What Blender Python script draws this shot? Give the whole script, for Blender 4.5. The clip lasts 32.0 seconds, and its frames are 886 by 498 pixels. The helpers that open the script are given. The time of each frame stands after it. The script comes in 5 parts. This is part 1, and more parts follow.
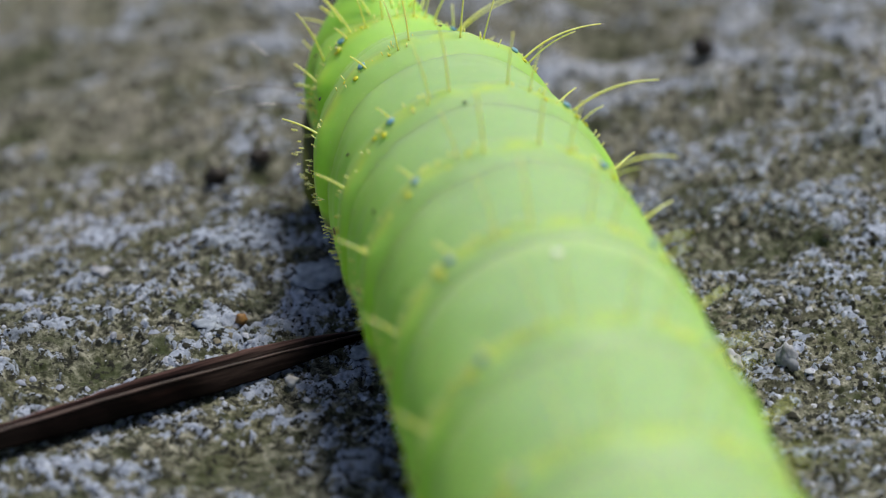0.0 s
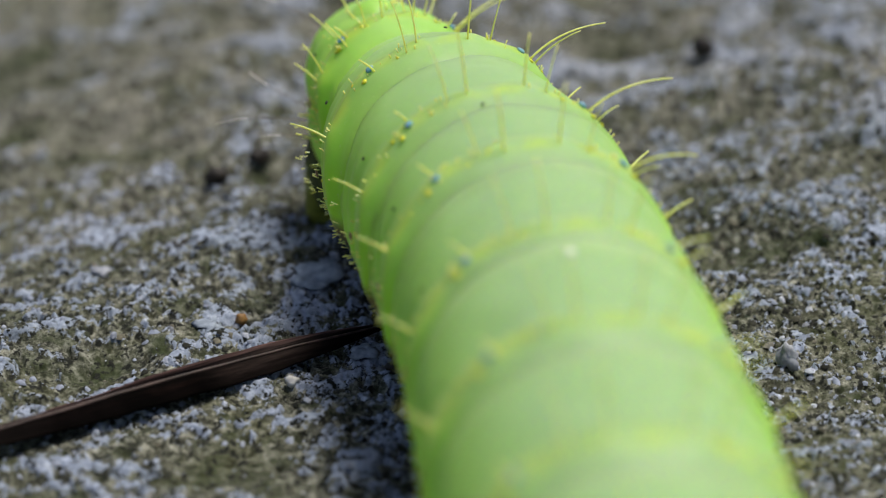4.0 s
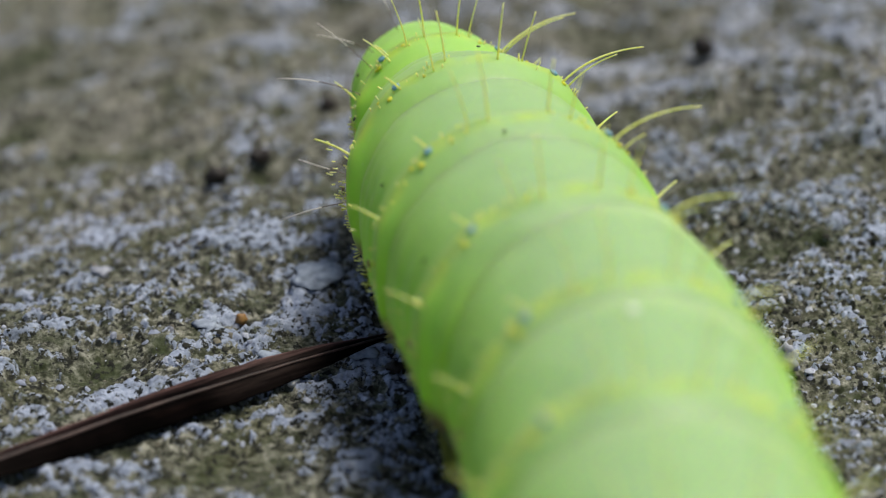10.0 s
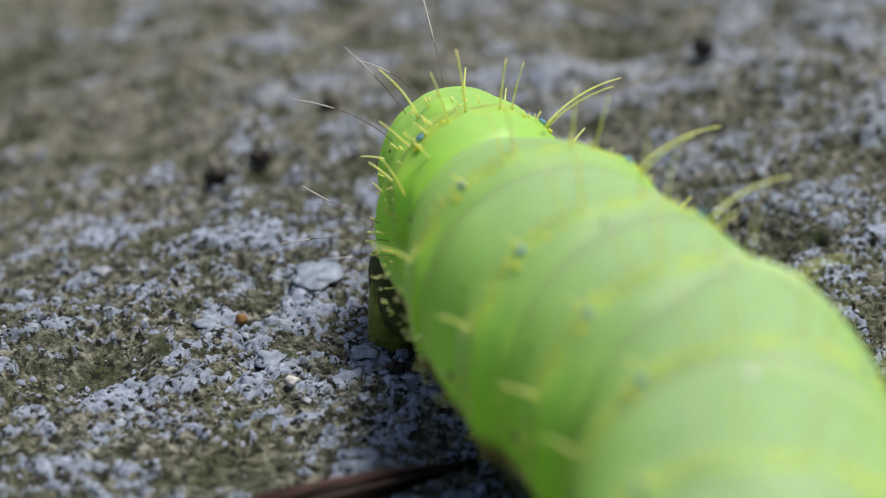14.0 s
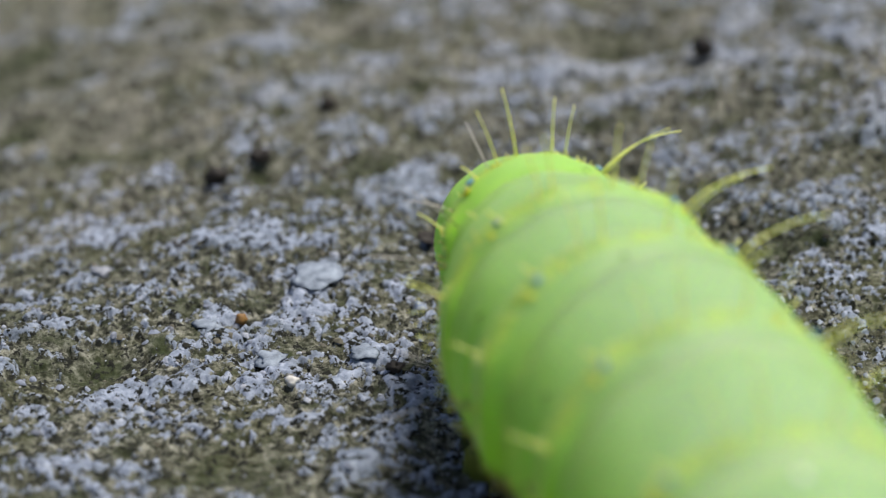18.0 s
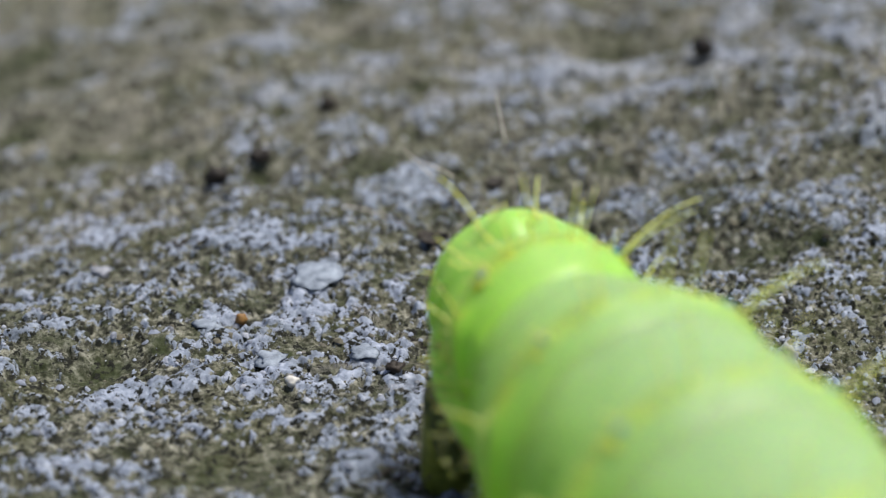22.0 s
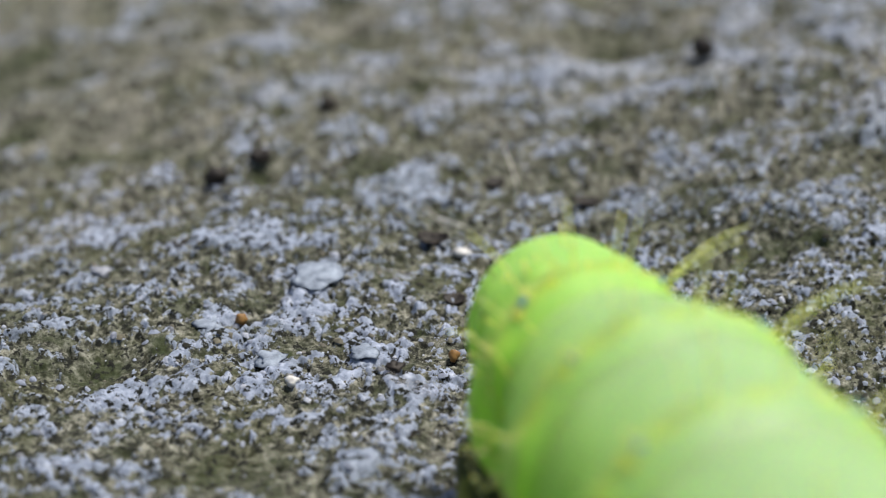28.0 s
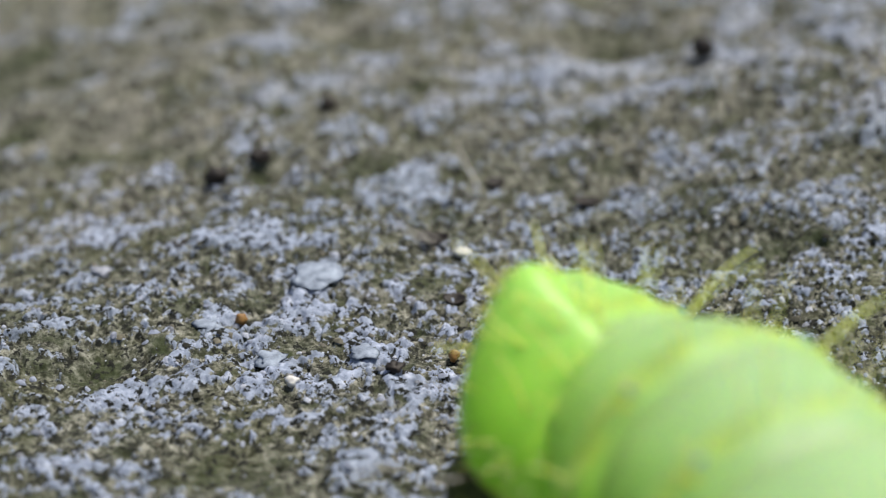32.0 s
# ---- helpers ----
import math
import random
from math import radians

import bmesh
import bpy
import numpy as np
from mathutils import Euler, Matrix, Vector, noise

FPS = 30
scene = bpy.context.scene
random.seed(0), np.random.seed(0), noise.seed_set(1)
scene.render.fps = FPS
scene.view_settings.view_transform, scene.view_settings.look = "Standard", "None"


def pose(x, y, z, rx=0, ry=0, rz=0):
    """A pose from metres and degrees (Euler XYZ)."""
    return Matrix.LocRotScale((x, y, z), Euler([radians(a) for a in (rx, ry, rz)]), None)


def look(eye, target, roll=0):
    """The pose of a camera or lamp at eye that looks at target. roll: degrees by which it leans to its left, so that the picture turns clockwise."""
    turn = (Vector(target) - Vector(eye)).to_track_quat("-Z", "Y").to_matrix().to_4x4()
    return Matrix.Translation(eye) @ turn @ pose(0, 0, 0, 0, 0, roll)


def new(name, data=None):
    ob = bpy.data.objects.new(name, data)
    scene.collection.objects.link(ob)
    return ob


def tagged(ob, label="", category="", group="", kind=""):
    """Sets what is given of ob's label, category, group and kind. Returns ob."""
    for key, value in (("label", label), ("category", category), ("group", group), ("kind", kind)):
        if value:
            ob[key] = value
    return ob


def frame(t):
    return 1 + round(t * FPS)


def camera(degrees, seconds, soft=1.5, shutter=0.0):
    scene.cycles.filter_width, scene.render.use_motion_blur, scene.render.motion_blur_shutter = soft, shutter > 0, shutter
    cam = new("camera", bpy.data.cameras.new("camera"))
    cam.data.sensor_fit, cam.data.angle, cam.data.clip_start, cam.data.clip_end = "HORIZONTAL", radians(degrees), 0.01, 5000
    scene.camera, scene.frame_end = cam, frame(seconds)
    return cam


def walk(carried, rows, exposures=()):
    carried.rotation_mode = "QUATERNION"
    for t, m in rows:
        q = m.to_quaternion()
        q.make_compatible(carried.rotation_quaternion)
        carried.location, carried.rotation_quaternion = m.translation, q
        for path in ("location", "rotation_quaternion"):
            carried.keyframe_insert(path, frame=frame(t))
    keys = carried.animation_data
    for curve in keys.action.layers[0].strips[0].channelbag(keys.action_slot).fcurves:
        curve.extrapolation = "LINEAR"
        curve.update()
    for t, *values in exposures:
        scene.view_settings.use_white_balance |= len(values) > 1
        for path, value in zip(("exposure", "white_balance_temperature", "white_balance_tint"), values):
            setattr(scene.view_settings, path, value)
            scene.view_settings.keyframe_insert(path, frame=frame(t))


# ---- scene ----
cam = camera(23, 32.0, soft=1.1)
EYE = (0.0, -0.11069, 0.0564)
still = look(EYE, (0.0, 0.0, 0.0))
walk(cam, [(0.0, still), (32.0, still)],
     exposures=[(0.0, 0.60, 6650, 8), (9.0, 0.60, 6650, 8), (22.0, 0.75, 6650, 8), (32.0, 0.86, 6650, 8)])
# close-up lens: a thin zone of sharpness, fixed for the whole shot
cam.data.dof.use_dof = True
cam.data.dof.focus_distance = 0.1138
cam.data.dof.aperture_fstop = 29.5
cam.data.dof.aperture_blades = 0

MM = 0.001
TAU = 2 * math.pi


# ---- light: bright overcast sky, brighter towards one side ----
def daylight():
    elev, turn = radians(72), radians(78)     # turn: clockwise from +Y towards +X
    world = bpy.data.worlds.new("overcast_sky")
    scene.world = world
    world.use_nodes = True
    nt = world.node_tree
    sky = nt.nodes.new("ShaderNodeTexSky")
    sky.sky_type = "NISHITA"
    sky.sun_disc = False
    sky.sun_elevation = elev
    sky.sun_rotation = turn
    sky.dust_density = 3.0
    nt.links.new(sky.outputs[0], nt.nodes["Background"].inputs[0])
    nt.nodes["Background"].inputs[1].default_value = 0.062
    sun = bpy.data.lights.new("sun", "SUN")
    sun.energy = 2.30
    sun.angle = radians(16)
    sun.color = (1.0, 0.96, 0.88)
    ob = new("sun", sun)
    way = Vector((math.sin(turn) * math.cos(elev), math.cos(turn) * math.cos(elev), math.sin(elev)))
    ob.matrix_world = look(way, (0, 0, 0))


daylight()


# ---- materials ----
def material(name, rough=0.6, spec=0.5):
    m = bpy.data.materials.new(name)
    m.use_nodes = True
    b = m.node_tree.nodes["Principled BSDF"]
    b.inputs["Roughness"].default_value = rough
    b.inputs["Specular IOR Level"].default_value = spec
    return m, m.node_tree, b


def node(nt, kind, **sets):
    n = nt.nodes.new("ShaderNode" + kind)
    for k, v in sets.items():
        n.inputs[k.replace("_", " ")].default_value = v
    return n


def ramp(nt, src, stops):
    r = nt.nodes.new("ShaderNodeValToRGB")
    el = r.color_ramp.elements
    while len(el) < len(stops):
        el.new(0.5)
    for e, (p, c) in zip(el, stops):
        e.position, e.color = p, (*c, 1) if len(c) == 3 else c
    nt.links.new(src, r.inputs[0])
    return r.outputs[0]


def mix(nt, fac, a, b, blend="MIX"):
    n = nt.nodes.new("ShaderNodeMix")
    n.data_type, n.blend_type = "RGBA", blend
    for sock, v in ((n.inputs[0], fac), (n.inputs[6], a), (n.inputs[7], b)):
        if isinstance(v, (int, float)):
            sock.default_value = v
        elif isinstance(v, tuple):
            sock.default_value = (*v, 1)
        else:
            nt.links.new(v, sock)
    return n.outputs[2]


def grain(nt, co, per_mm, detail=4.0, rough=0.6):
    n = node(nt, "TexNoise", Scale=1000.0 * per_mm, Detail=detail, Roughness=rough)
    nt.links.new(co, n.inputs["Vector"])
    return n.outputs["Fac"]


def coords(nt, which="Object"):
    return nt.nodes.new("ShaderNodeTexCoord").outputs[which]


def bump(nt, b, height, strength, mm):
    n = node(nt, "Bump", Strength=strength, Distance=mm * MM)
    nt.links.new(height, n.inputs["Height"])
    nt.links.new(n.outputs[0], b.inputs["Normal"])


def attr(nt, name):
    a = nt.nodes.new("ShaderNodeAttribute")
    a.attribute_name = name
    return a.outputs["Fac"]


def stone_material():
    m, nt, b = material("weathered_stone", 0.85, 0.35)
    co = coords(nt)
    # bare weathered matrix: olive brown to tan grey, with dark specks
    base = ramp(nt, grain(nt, co, 1.7, 6, 0.75), [(0.38, (0.008, 0.008, 0.006)), (0.46, (0.055, 0.055, 0.040)),
                                              (0.54, (0.170, 0.168, 0.135)), (0.66, (0.42, 0.41, 0.36))])
    # greenish algae film
    alg = ramp(nt, grain(nt, co, 0.12, 4, 0.6), [(0.48, (0, 0, 0)), (0.64, (1, 1, 1))])
    base = mix(nt, alg, base, mix(nt, 0.4, base, (0.095, 0.10, 0.036)))
    # pale bluish mineral crust
    pale = ramp(nt, grain(nt, co, 1.6, 5, 0.65), [(0.30, (0.10, 0.115, 0.15)), (0.44, (0.255, 0.295, 0.395)),
                                              (0.58, (0.37, 0.415, 0.55)), (0.74, (0.62, 0.66, 0.78))])
    edge = nt.nodes.new("ShaderNodeMath")
    edge.operation = "ADD"
    nt.links.new(attr(nt, "crust"), edge.inputs[0])
    sub = nt.nodes.new("ShaderNodeMath")
    sub.operation = "MULTIPLY_ADD"
    nt.links.new(grain(nt, co, 2.6, 4, 0.7), sub.inputs[0])
    sub.inputs[1].default_value, sub.inputs[2].default_value = 1.1, -0.55
    nt.links.new(sub.outputs[0], edge.inputs[1])
    mask = ramp(nt, edge.outputs[0], [(0.42, (0, 0, 0)), (0.50, (1, 1, 1))])
    col = mix(nt, mask, base, pale)
    # broad tonal drift
    drift = ramp(nt, grain(nt, co, 0.035, 3, 0.5), [(0.3, (0.80, 0.82, 0.78)), (0.7, (1.0, 1.0, 1.0))])
    col = mix(nt, 1.0, col, drift, "MULTIPLY")
    # dry tan dust further back
    off = nt.nodes.new("ShaderNodeVectorMath")
    off.operation = "SUBTRACT"
    off.inputs[1].default_value = (0, -25 * MM, 0)
    nt.links.new(co, off.inputs[0])
    dist = nt.nodes.new("ShaderNodeVectorMath")
    dist.operation = "LENGTH"
    nt.links.new(off.outputs[0], dist.inputs[0])
    rng = node(nt, "MapRange")
    rng.inputs[1].default_value, rng.inputs[2].default_value = 32 * MM, 50 * MM
    nt.links.new(dist.outputs["Value"], rng.inputs[0])
    dust = ramp(nt, grain(nt, co, 0.30, 4, 0.6), [(0.38, (0.05, 0.05, 0.05)), (0.62, (0.50, 0.50, 0.50))])
    dust = mix(nt, 1.0, dust, rng.outputs[0], "MULTIPLY")
    col = mix(nt, dust, col, mix(nt, 0.75, col, (0.36, 0.34, 0.29)))
    # dark green algae, with the shade of the hollows painted in the same green
    col = mix(nt, attr(nt, "moss_shade"), col, mix(nt, 0.82, col, (0.028, 0.040, 0.010)))
    # black specks painted in for the shade of crevices between the grains
    grit = ramp(nt, grain(nt, co, 2.1, 4, 0.6), [(0.405, (1, 1, 1)), (0.455, (0, 0, 0))])
    col = mix(nt, grit, col, (0.008, 0.009, 0.006))
    nt.links.new(col, b.inputs["Base Color"])
    bump(nt, b, grain(nt, co, 3.5, 5, 0.75), 1.0, 0.10)
    return m


def flesh_material(name):
    m, nt, b = material(name, 0.55, 0.30)
    co = coords(nt)

    def remap(sock, lo, hi):
        r = node(nt, "MapRange")
        for i, v in ((1, lo * MM), (2, hi * MM)):
            r.inputs[i].default_value = v
        nt.links.new(sock, r.inputs[0])
        return r.outputs[0]
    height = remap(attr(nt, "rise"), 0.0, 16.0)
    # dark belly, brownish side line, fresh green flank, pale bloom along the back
    # flank greens brightened to stand in for light through the body
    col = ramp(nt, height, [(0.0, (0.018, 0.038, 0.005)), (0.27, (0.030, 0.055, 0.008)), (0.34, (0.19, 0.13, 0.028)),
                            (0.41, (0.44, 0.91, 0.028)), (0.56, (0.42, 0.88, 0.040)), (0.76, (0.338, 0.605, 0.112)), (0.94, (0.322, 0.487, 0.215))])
    # yellow ridge across each ring
    along = attr(nt, "along")
    ridge = ramp(nt, remap(along, -1.5, 1.2), [(0.0, (0, 0, 0)), (0.30, (1, 1, 1)), (0.58, (1, 1, 1)), (0.80, (0, 0, 0))])
    patch = ramp(nt, grain(nt, co, 0.45, 3, 0.6), [(0.36, (0.0, 0.0, 0.0)), (0.62, (0.60, 0.60, 0.60))])
    rp = mix(nt, 1.0, ridge, patch, "MULTIPLY")
    col = mix(nt, rp, col, (0.50, 0.64, 0.045))
    # lit rim painted pale where a ring overlaps the one behind it
    rim = ramp(nt, remap(along, -9.0, -6.0), [(0.0, (0.3, 0.3, 0.3)), (0.26, (0.85, 0.85, 0.85)), (0.40, (0.45, 0.45, 0.45)), (1.0, (0, 0, 0))])
    col = mix(nt, rim, col, (0.62, 0.83, 0.36))
    # faint mottling and tiny pale pores
    mott = ramp(nt, grain(nt, co, 0.25, 5, 0.6), [(0.3, (0.83, 0.87, 0.80)), (0.7, (1.0, 1.0, 1.04))])
    col = mix(nt, 1.0, col, mott, "MULTIPLY")
    pore = ramp(nt, grain(nt, co, 3.2, 2, 0.5), [(0.66, (0, 0, 0)), (0.76, (0.3, 0.3, 0.3))])
    col = mix(nt, pore, col, (0.55, 0.70, 0.30))
    nt.links.new(col, b.inputs["Base Color"])
    b.inputs["Subsurface Weight"].default_value = 0.65
    b.inputs["Subsurface Radius"].default_value = (0.0017, 0.0025, 0.0005)
    b.inputs["Subsurface Scale"].default_value = 1.0
    b.inputs["Coat Weight"].default_value = 0.32
    b.inputs["Coat Roughness"].default_value = 0.36
    bump(nt, b, grain(nt, co, 1.1, 5, 0.6), 0.25, 0.12)
    return m


def plain_material(name, c0, c1, per_mm=1.0, rough=0.6, spec=0.4, mm=0.05, sss=0.0):
    m, nt, b = material(name, rough, spec)
    g = grain(nt, coords(nt), per_mm, 5, 0.65)
    nt.links.new(ramp(nt, g, [(0.3, c0), (0.7, c1)]), b.inputs["Base Color"])
    if sss:
        b.inputs["Subsurface Weight"].default_value = sss
        b.inputs["Subsurface Radius"].default_value = (0.0008, 0.0006, 0.0002)
        b.inputs["Subsurface Scale"].default_value = 1.0
    bump(nt, b, g, 0.5, mm)
    return m


def leaf_material():
    m, nt, b = material("dry_brown_leaf", 0.75, 0.02)
    co = coords(nt)
    mp = nt.nodes.new("ShaderNodeMapping")
    mp.inputs["Scale"].default_value = (0.10, 1.6, 1.0)
    nt.links.new(co, mp.inputs[0])
    fib = grain(nt, mp.outputs[0], 1.6, 6, 0.65)
    col = ramp(nt, fib, [(0.30, (0.002, 0.0015, 0.0015)), (0.50, (0.003, 0.002, 0.002)), (0.66, (0.012, 0.007, 0.006)), (0.80, (0.12, 0.08, 0.07))])
    fray = ramp(nt, grain(nt, co, 0.35, 4, 0.6), [(0.42, (0.30, 0.28, 0.28)), (0.66, (1.1, 1.02, 1.0))])
    col = mix(nt, 1.0, col, fray, "MULTIPLY")
    sep = nt.nodes.new("ShaderNodeSeparateXYZ")
    nt.links.new(co, sep.inputs[0])
    rng = node(nt, "MapRange")
    rng.inputs[1].default_value, rng.inputs[2].default_value = 0.0, -36 * MM
    nt.links.new(sep.outputs["X"], rng.inputs[0])
    # bleached stalk end and a paler stretch near the tip
    pale = ramp(nt, rng.outputs[0], [(0.08, (0.0, 0.0, 0.0)), (0.22, (0.08, 0.08, 0.08)), (0.34, (0.0, 0.0, 0.0)), (0.55, (0.0, 0.0, 0.0)), (0.72, (0.07, 0.07, 0.07))])
    streak = ramp(nt, fib, [(0.44, (0.25, 0.25, 0.25)), (0.60, (1, 1, 1))])
    col = mix(nt, mix(nt, 1.0, pale, streak, "MULTIPLY"), col, (0.40, 0.30, 0.27))
    # lit far half painted pinkish towards its torn edge, shaded near half left dark
    wob = nt.nodes.new("ShaderNodeMath")
    wob.operation = "MULTIPLY_ADD"
    nt.links.new(fib, wob.inputs[0])
    wob.inputs[1].default_value = 0.55
    edge = node(nt, "MapRange")
    edge.inputs[3].default_value, edge.inputs[4].default_value = 0.0, 0.62
    nt.links.new(attr(nt, "across"), edge.inputs[0])
    nt.links.new(edge.outputs[0], wob.inputs[2])
    half = ramp(nt, wob.outputs[0], [(0.70, (0, 0, 0)), (0.82, (0.15, 0.15, 0.15)), (0.95, (0.85, 0.85, 0.85))])
    col = mix(nt, half, col, (0.24, 0.14, 0.13))
    nt.links.new(col, b.inputs["Base Color"])
    bump(nt, b, fib, 0.7, 0.10)
    return m


STONE = stone_material()
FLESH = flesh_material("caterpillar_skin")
BRISTLE = plain_material("yellow_bristle", (0.93, 0.84, 0.12), (0.97, 0.93, 0.30), 1.5, 0.45, 0.3, 0.01, 0.8)
HAIR_DARK = plain_material("dark_hair", (0.05, 0.035, 0.025), (0.16, 0.11, 0.08), 1.0, 0.4)
HAIR_PALE = plain_material("pale_hair_tip", (0.60, 0.55, 0.50), (0.75, 0.70, 0.66), 1.0, 0.4)
BLUE = plain_material("blue_wart", (0.10, 0.26, 0.36), (0.20, 0.40, 0.50), 1.5, 0.3, 0.5, 0.02, 0.2)
YELLOW = plain_material("yellow_wart", (0.55, 0.55, 0.02), (0.72, 0.70, 0.05), 1.5, 0.4, 0.4, 0.02, 0.2)
DOT = plain_material("dark_speck", (0.03, 0.05, 0.02), (0.07, 0.09, 0.03), 1.5, 0.6)
WHITE_SPOT = plain_material("white_speck", (0.75, 0.80, 0.70), (0.85, 0.88, 0.82), 1.5, 0.5)
FOOT = plain_material("proleg_skin", (0.07, 0.085, 0.012), (0.30, 0.32, 0.05), 1.1, 0.5, 0.2, 0.16, 0.25)
PLATE = plain_material("dark_side_plate", (0.016, 0.026, 0.005), (0.070, 0.085, 0.016), 1.4, 0.6, 0.15, 0.12, 0.1)
HEAD = plain_material("brown_head", (0.16, 0.08, 0.03), (0.30, 0.17, 0.07), 0.8, 0.35, 0.5, 0.04)
LICHEN = plain_material("bluish_lichen", (0.13, 0.155, 0.20), (0.36, 0.41, 0.50), 1.6, 0.9, 0.2, 0.16)
LEAF = leaf_material()
RIB = plain_material("lit_midrib", (0.006, 0.004, 0.003), (0.09, 0.055, 0.05), 0.5, 0.5, 0.3, 0.04)
BARK = plain_material("black_bark", (0.004, 0.003, 0.003), (0.028, 0.020, 0.016), 1.2, 0.6, 0.4, 0.10)
AMBER = plain_material("amber_grain", (0.12, 0.055, 0.015), (0.34, 0.19, 0.06), 1.3, 0.5, 0.4, 0.06)
CHIP = plain_material("white_chip", (0.50, 0.48, 0.47), (0.80, 0.78, 0.76), 1.0, 0.5, 0.4, 0.06)
QUARTZ = plain_material("grey_chip", (0.16, 0.17, 0.20), (0.46, 0.47, 0.54), 1.0, 0.5, 0.5, 0.08)


# ---- mesh helpers ----
def mesh_of(name, verts, faces, mat, smooth=True):
    me = bpy.data.meshes.new(name)
    me.from_pydata([tuple(v) for v in verts], [], faces)
    me.materials.append(mat)
    bm = bmesh.new()
    bm.from_mesh(me)
    bmesh.ops.recalc_face_normals(bm, faces=bm.faces)
    bm.to_mesh(me)
    bm.free()
    if smooth:
        me.polygons.foreach_set("use_smooth", [True] * len(me.polygons))
    me.update()
    return me


def part(name, me, parent, label="", m=None):
    ob = new(name, me)
    ob.parent = parent
    if m is not None:
        ob.matrix_basis = m
    return tagged(ob, label) if label else ob


def tube(points, radii, sides=6):
    """Vertices and faces of a tube along points, closed at both ends."""
    pts = [Vector(p) for p in points]
    vs, fs = [], []
    side = None
    for i, p in enumerate(pts):
        d = (pts[min(i + 1, len(pts) - 1)] - pts[max(i - 1, 0)]).normalized()
        if side is None:
            side = d.orthogonal().normalized()
        side = (side - d * side.dot(d)).normalized()
        other = d.cross(side)
        for k in range(sides):
            a = TAU * k / sides
            vs.append(p + (side * math.cos(a) + other * math.sin(a)) * radii[i])
    for i in range(len(pts) - 1):
        for k in range(sides):
            a, b2 = i * sides + k, i * sides + (k + 1) % sides
            fs.append((a, b2, b2 + sides, a + sides))
    fs.append(tuple(reversed(range(sides))))
    fs.append(tuple(range((len(pts) - 1) * sides, len(pts) * sides)))
    return vs, fs


def curve_points(start, way, bend, length, n=9):
    """An arc from start along way, pulled towards bend."""
    p, d, out = Vector(start), Vector(way).normalized(), [Vector(start)]
    for _ in range(n - 1):
        d = (d + Vector(bend) / (n - 1)).normalized()
        p = p + d * (length / (n - 1))
        out.append(p.copy())
    return out


def blob(rad, seed, sx=1.0, sy=1.0, sz=1.0, rough=0.25, rings=8, sides=12):
    """A lumpy closed grain."""
    vs, fs = [], []
    for i in range(rings + 1):
        th = math.pi * i / rings
        for k in range(sides):
            a = TAU * k / sides
            v = Vector((math.sin(th) * math.cos(a), math.sin(th) * math.sin(a), math.cos(th)))
            f = 1 + rough * noise.noise(v * 1.3 + Vector((seed * 3.1, seed, 0))) + rough * 0.5 * noise.noise(v * 3.1 + Vector((0, seed, seed)))
            vs.append(Vector((v.x * sx, v.y * sy, v.z * sz)) * rad * f)
    for i in range(rings):
        for k in range(sides):
            a, b2 = i * sides + k, i * sides + (k + 1) % sides
            fs.append((a, a + sides, b2 + sides, b2))
    return vs, fs


# ---- the stone: one sheet from the animal's feet to the horizon ----
def lattice(ix, iy, seed):
    h = (ix * 374761393 + iy * 668265263 + seed * 974634777) & 0xFFFFFFFF
    h = ((h ^ (h >> 13)) * 1274126177) & 0xFFFFFFFF
    h = h ^ (h >> 16)
    return (h & 0xFFFF) * (TAU / 65536.0)


def gnoise(x, y, seed):
    """Gradient noise, about -1 to 1."""
    ix, iy = np.floor(x).astype(np.int64), np.floor(y).astype(np.int64)
    fx, fy = x - ix, y - iy
    ux, uy = fx * fx * fx * (fx * (fx * 6 - 15) + 10), fy * fy * fy * (fy * (fy * 6 - 15) + 10)

    def dot(ox, oy):
        a = lattice(ix + ox, iy + oy, seed)
        return np.cos(a) * (fx - ox) + np.sin(a) * (fy - oy)
    low = dot(0, 0) * (1 - ux) + dot(1, 0) * ux
    high = dot(0, 1) * (1 - ux) + dot(1, 1) * ux
    return 1.5 * (low * (1 - uy) + high * uy)


def fbm(x, y, seed, octaves=4, gain=0.5):
    total, amp = np.zeros_like(x), 1.0
    for o in range(octaves):
        total += amp * gnoise(x * 2 ** o + 17.3 * o, y * 2 ** o - 9.1 * o, seed + o)
        amp *= gain
    return total


def smooth01(v, a, b2):
    t = np.clip((v - a) / (b2 - a), 0, 1)
    return t * t * (3 - 2 * t)


# hollows and swellings: x, y, half-length, half-width, turn, height (mm)
HOLLOWS = [(-14.1, 10.4, 0.9, 1.3, 0.0, -0.7), (-19.1, 20.1, 2.7, 2.6, 10.0, -1.0), (-10.7, 11.9, 1.1, 1.7, 0.0, -1.0), (-6.6, 35.4, 2.2, 2.3, 0.0, -1.2), (11.9, 34.3, 2.6, 3.7, 0.0, -1.8),
           (24.1, 7.7, 2.4, 1.3, 8.0, -0.9), (17.8, 16.4, 4.6, 1.7, 12.0, -0.9), (16.5, -0.3, 2.9, 1.8, -20.0, -1.3), (-18.9, -12.3, 2.7, 1.5, 18.0, -0.8), (-10.4, -22.1, 2.2, 1.6, 10.0, -0.6),
           (-10.9, -7.7, 0.8, 0.8, 0.0, -0.5), (-24.4, 24.0, 3.0, 2.5, 0.0, -1.0), (10.9, 10.1, 3.1, 1.3, 15.0, -0.9)]
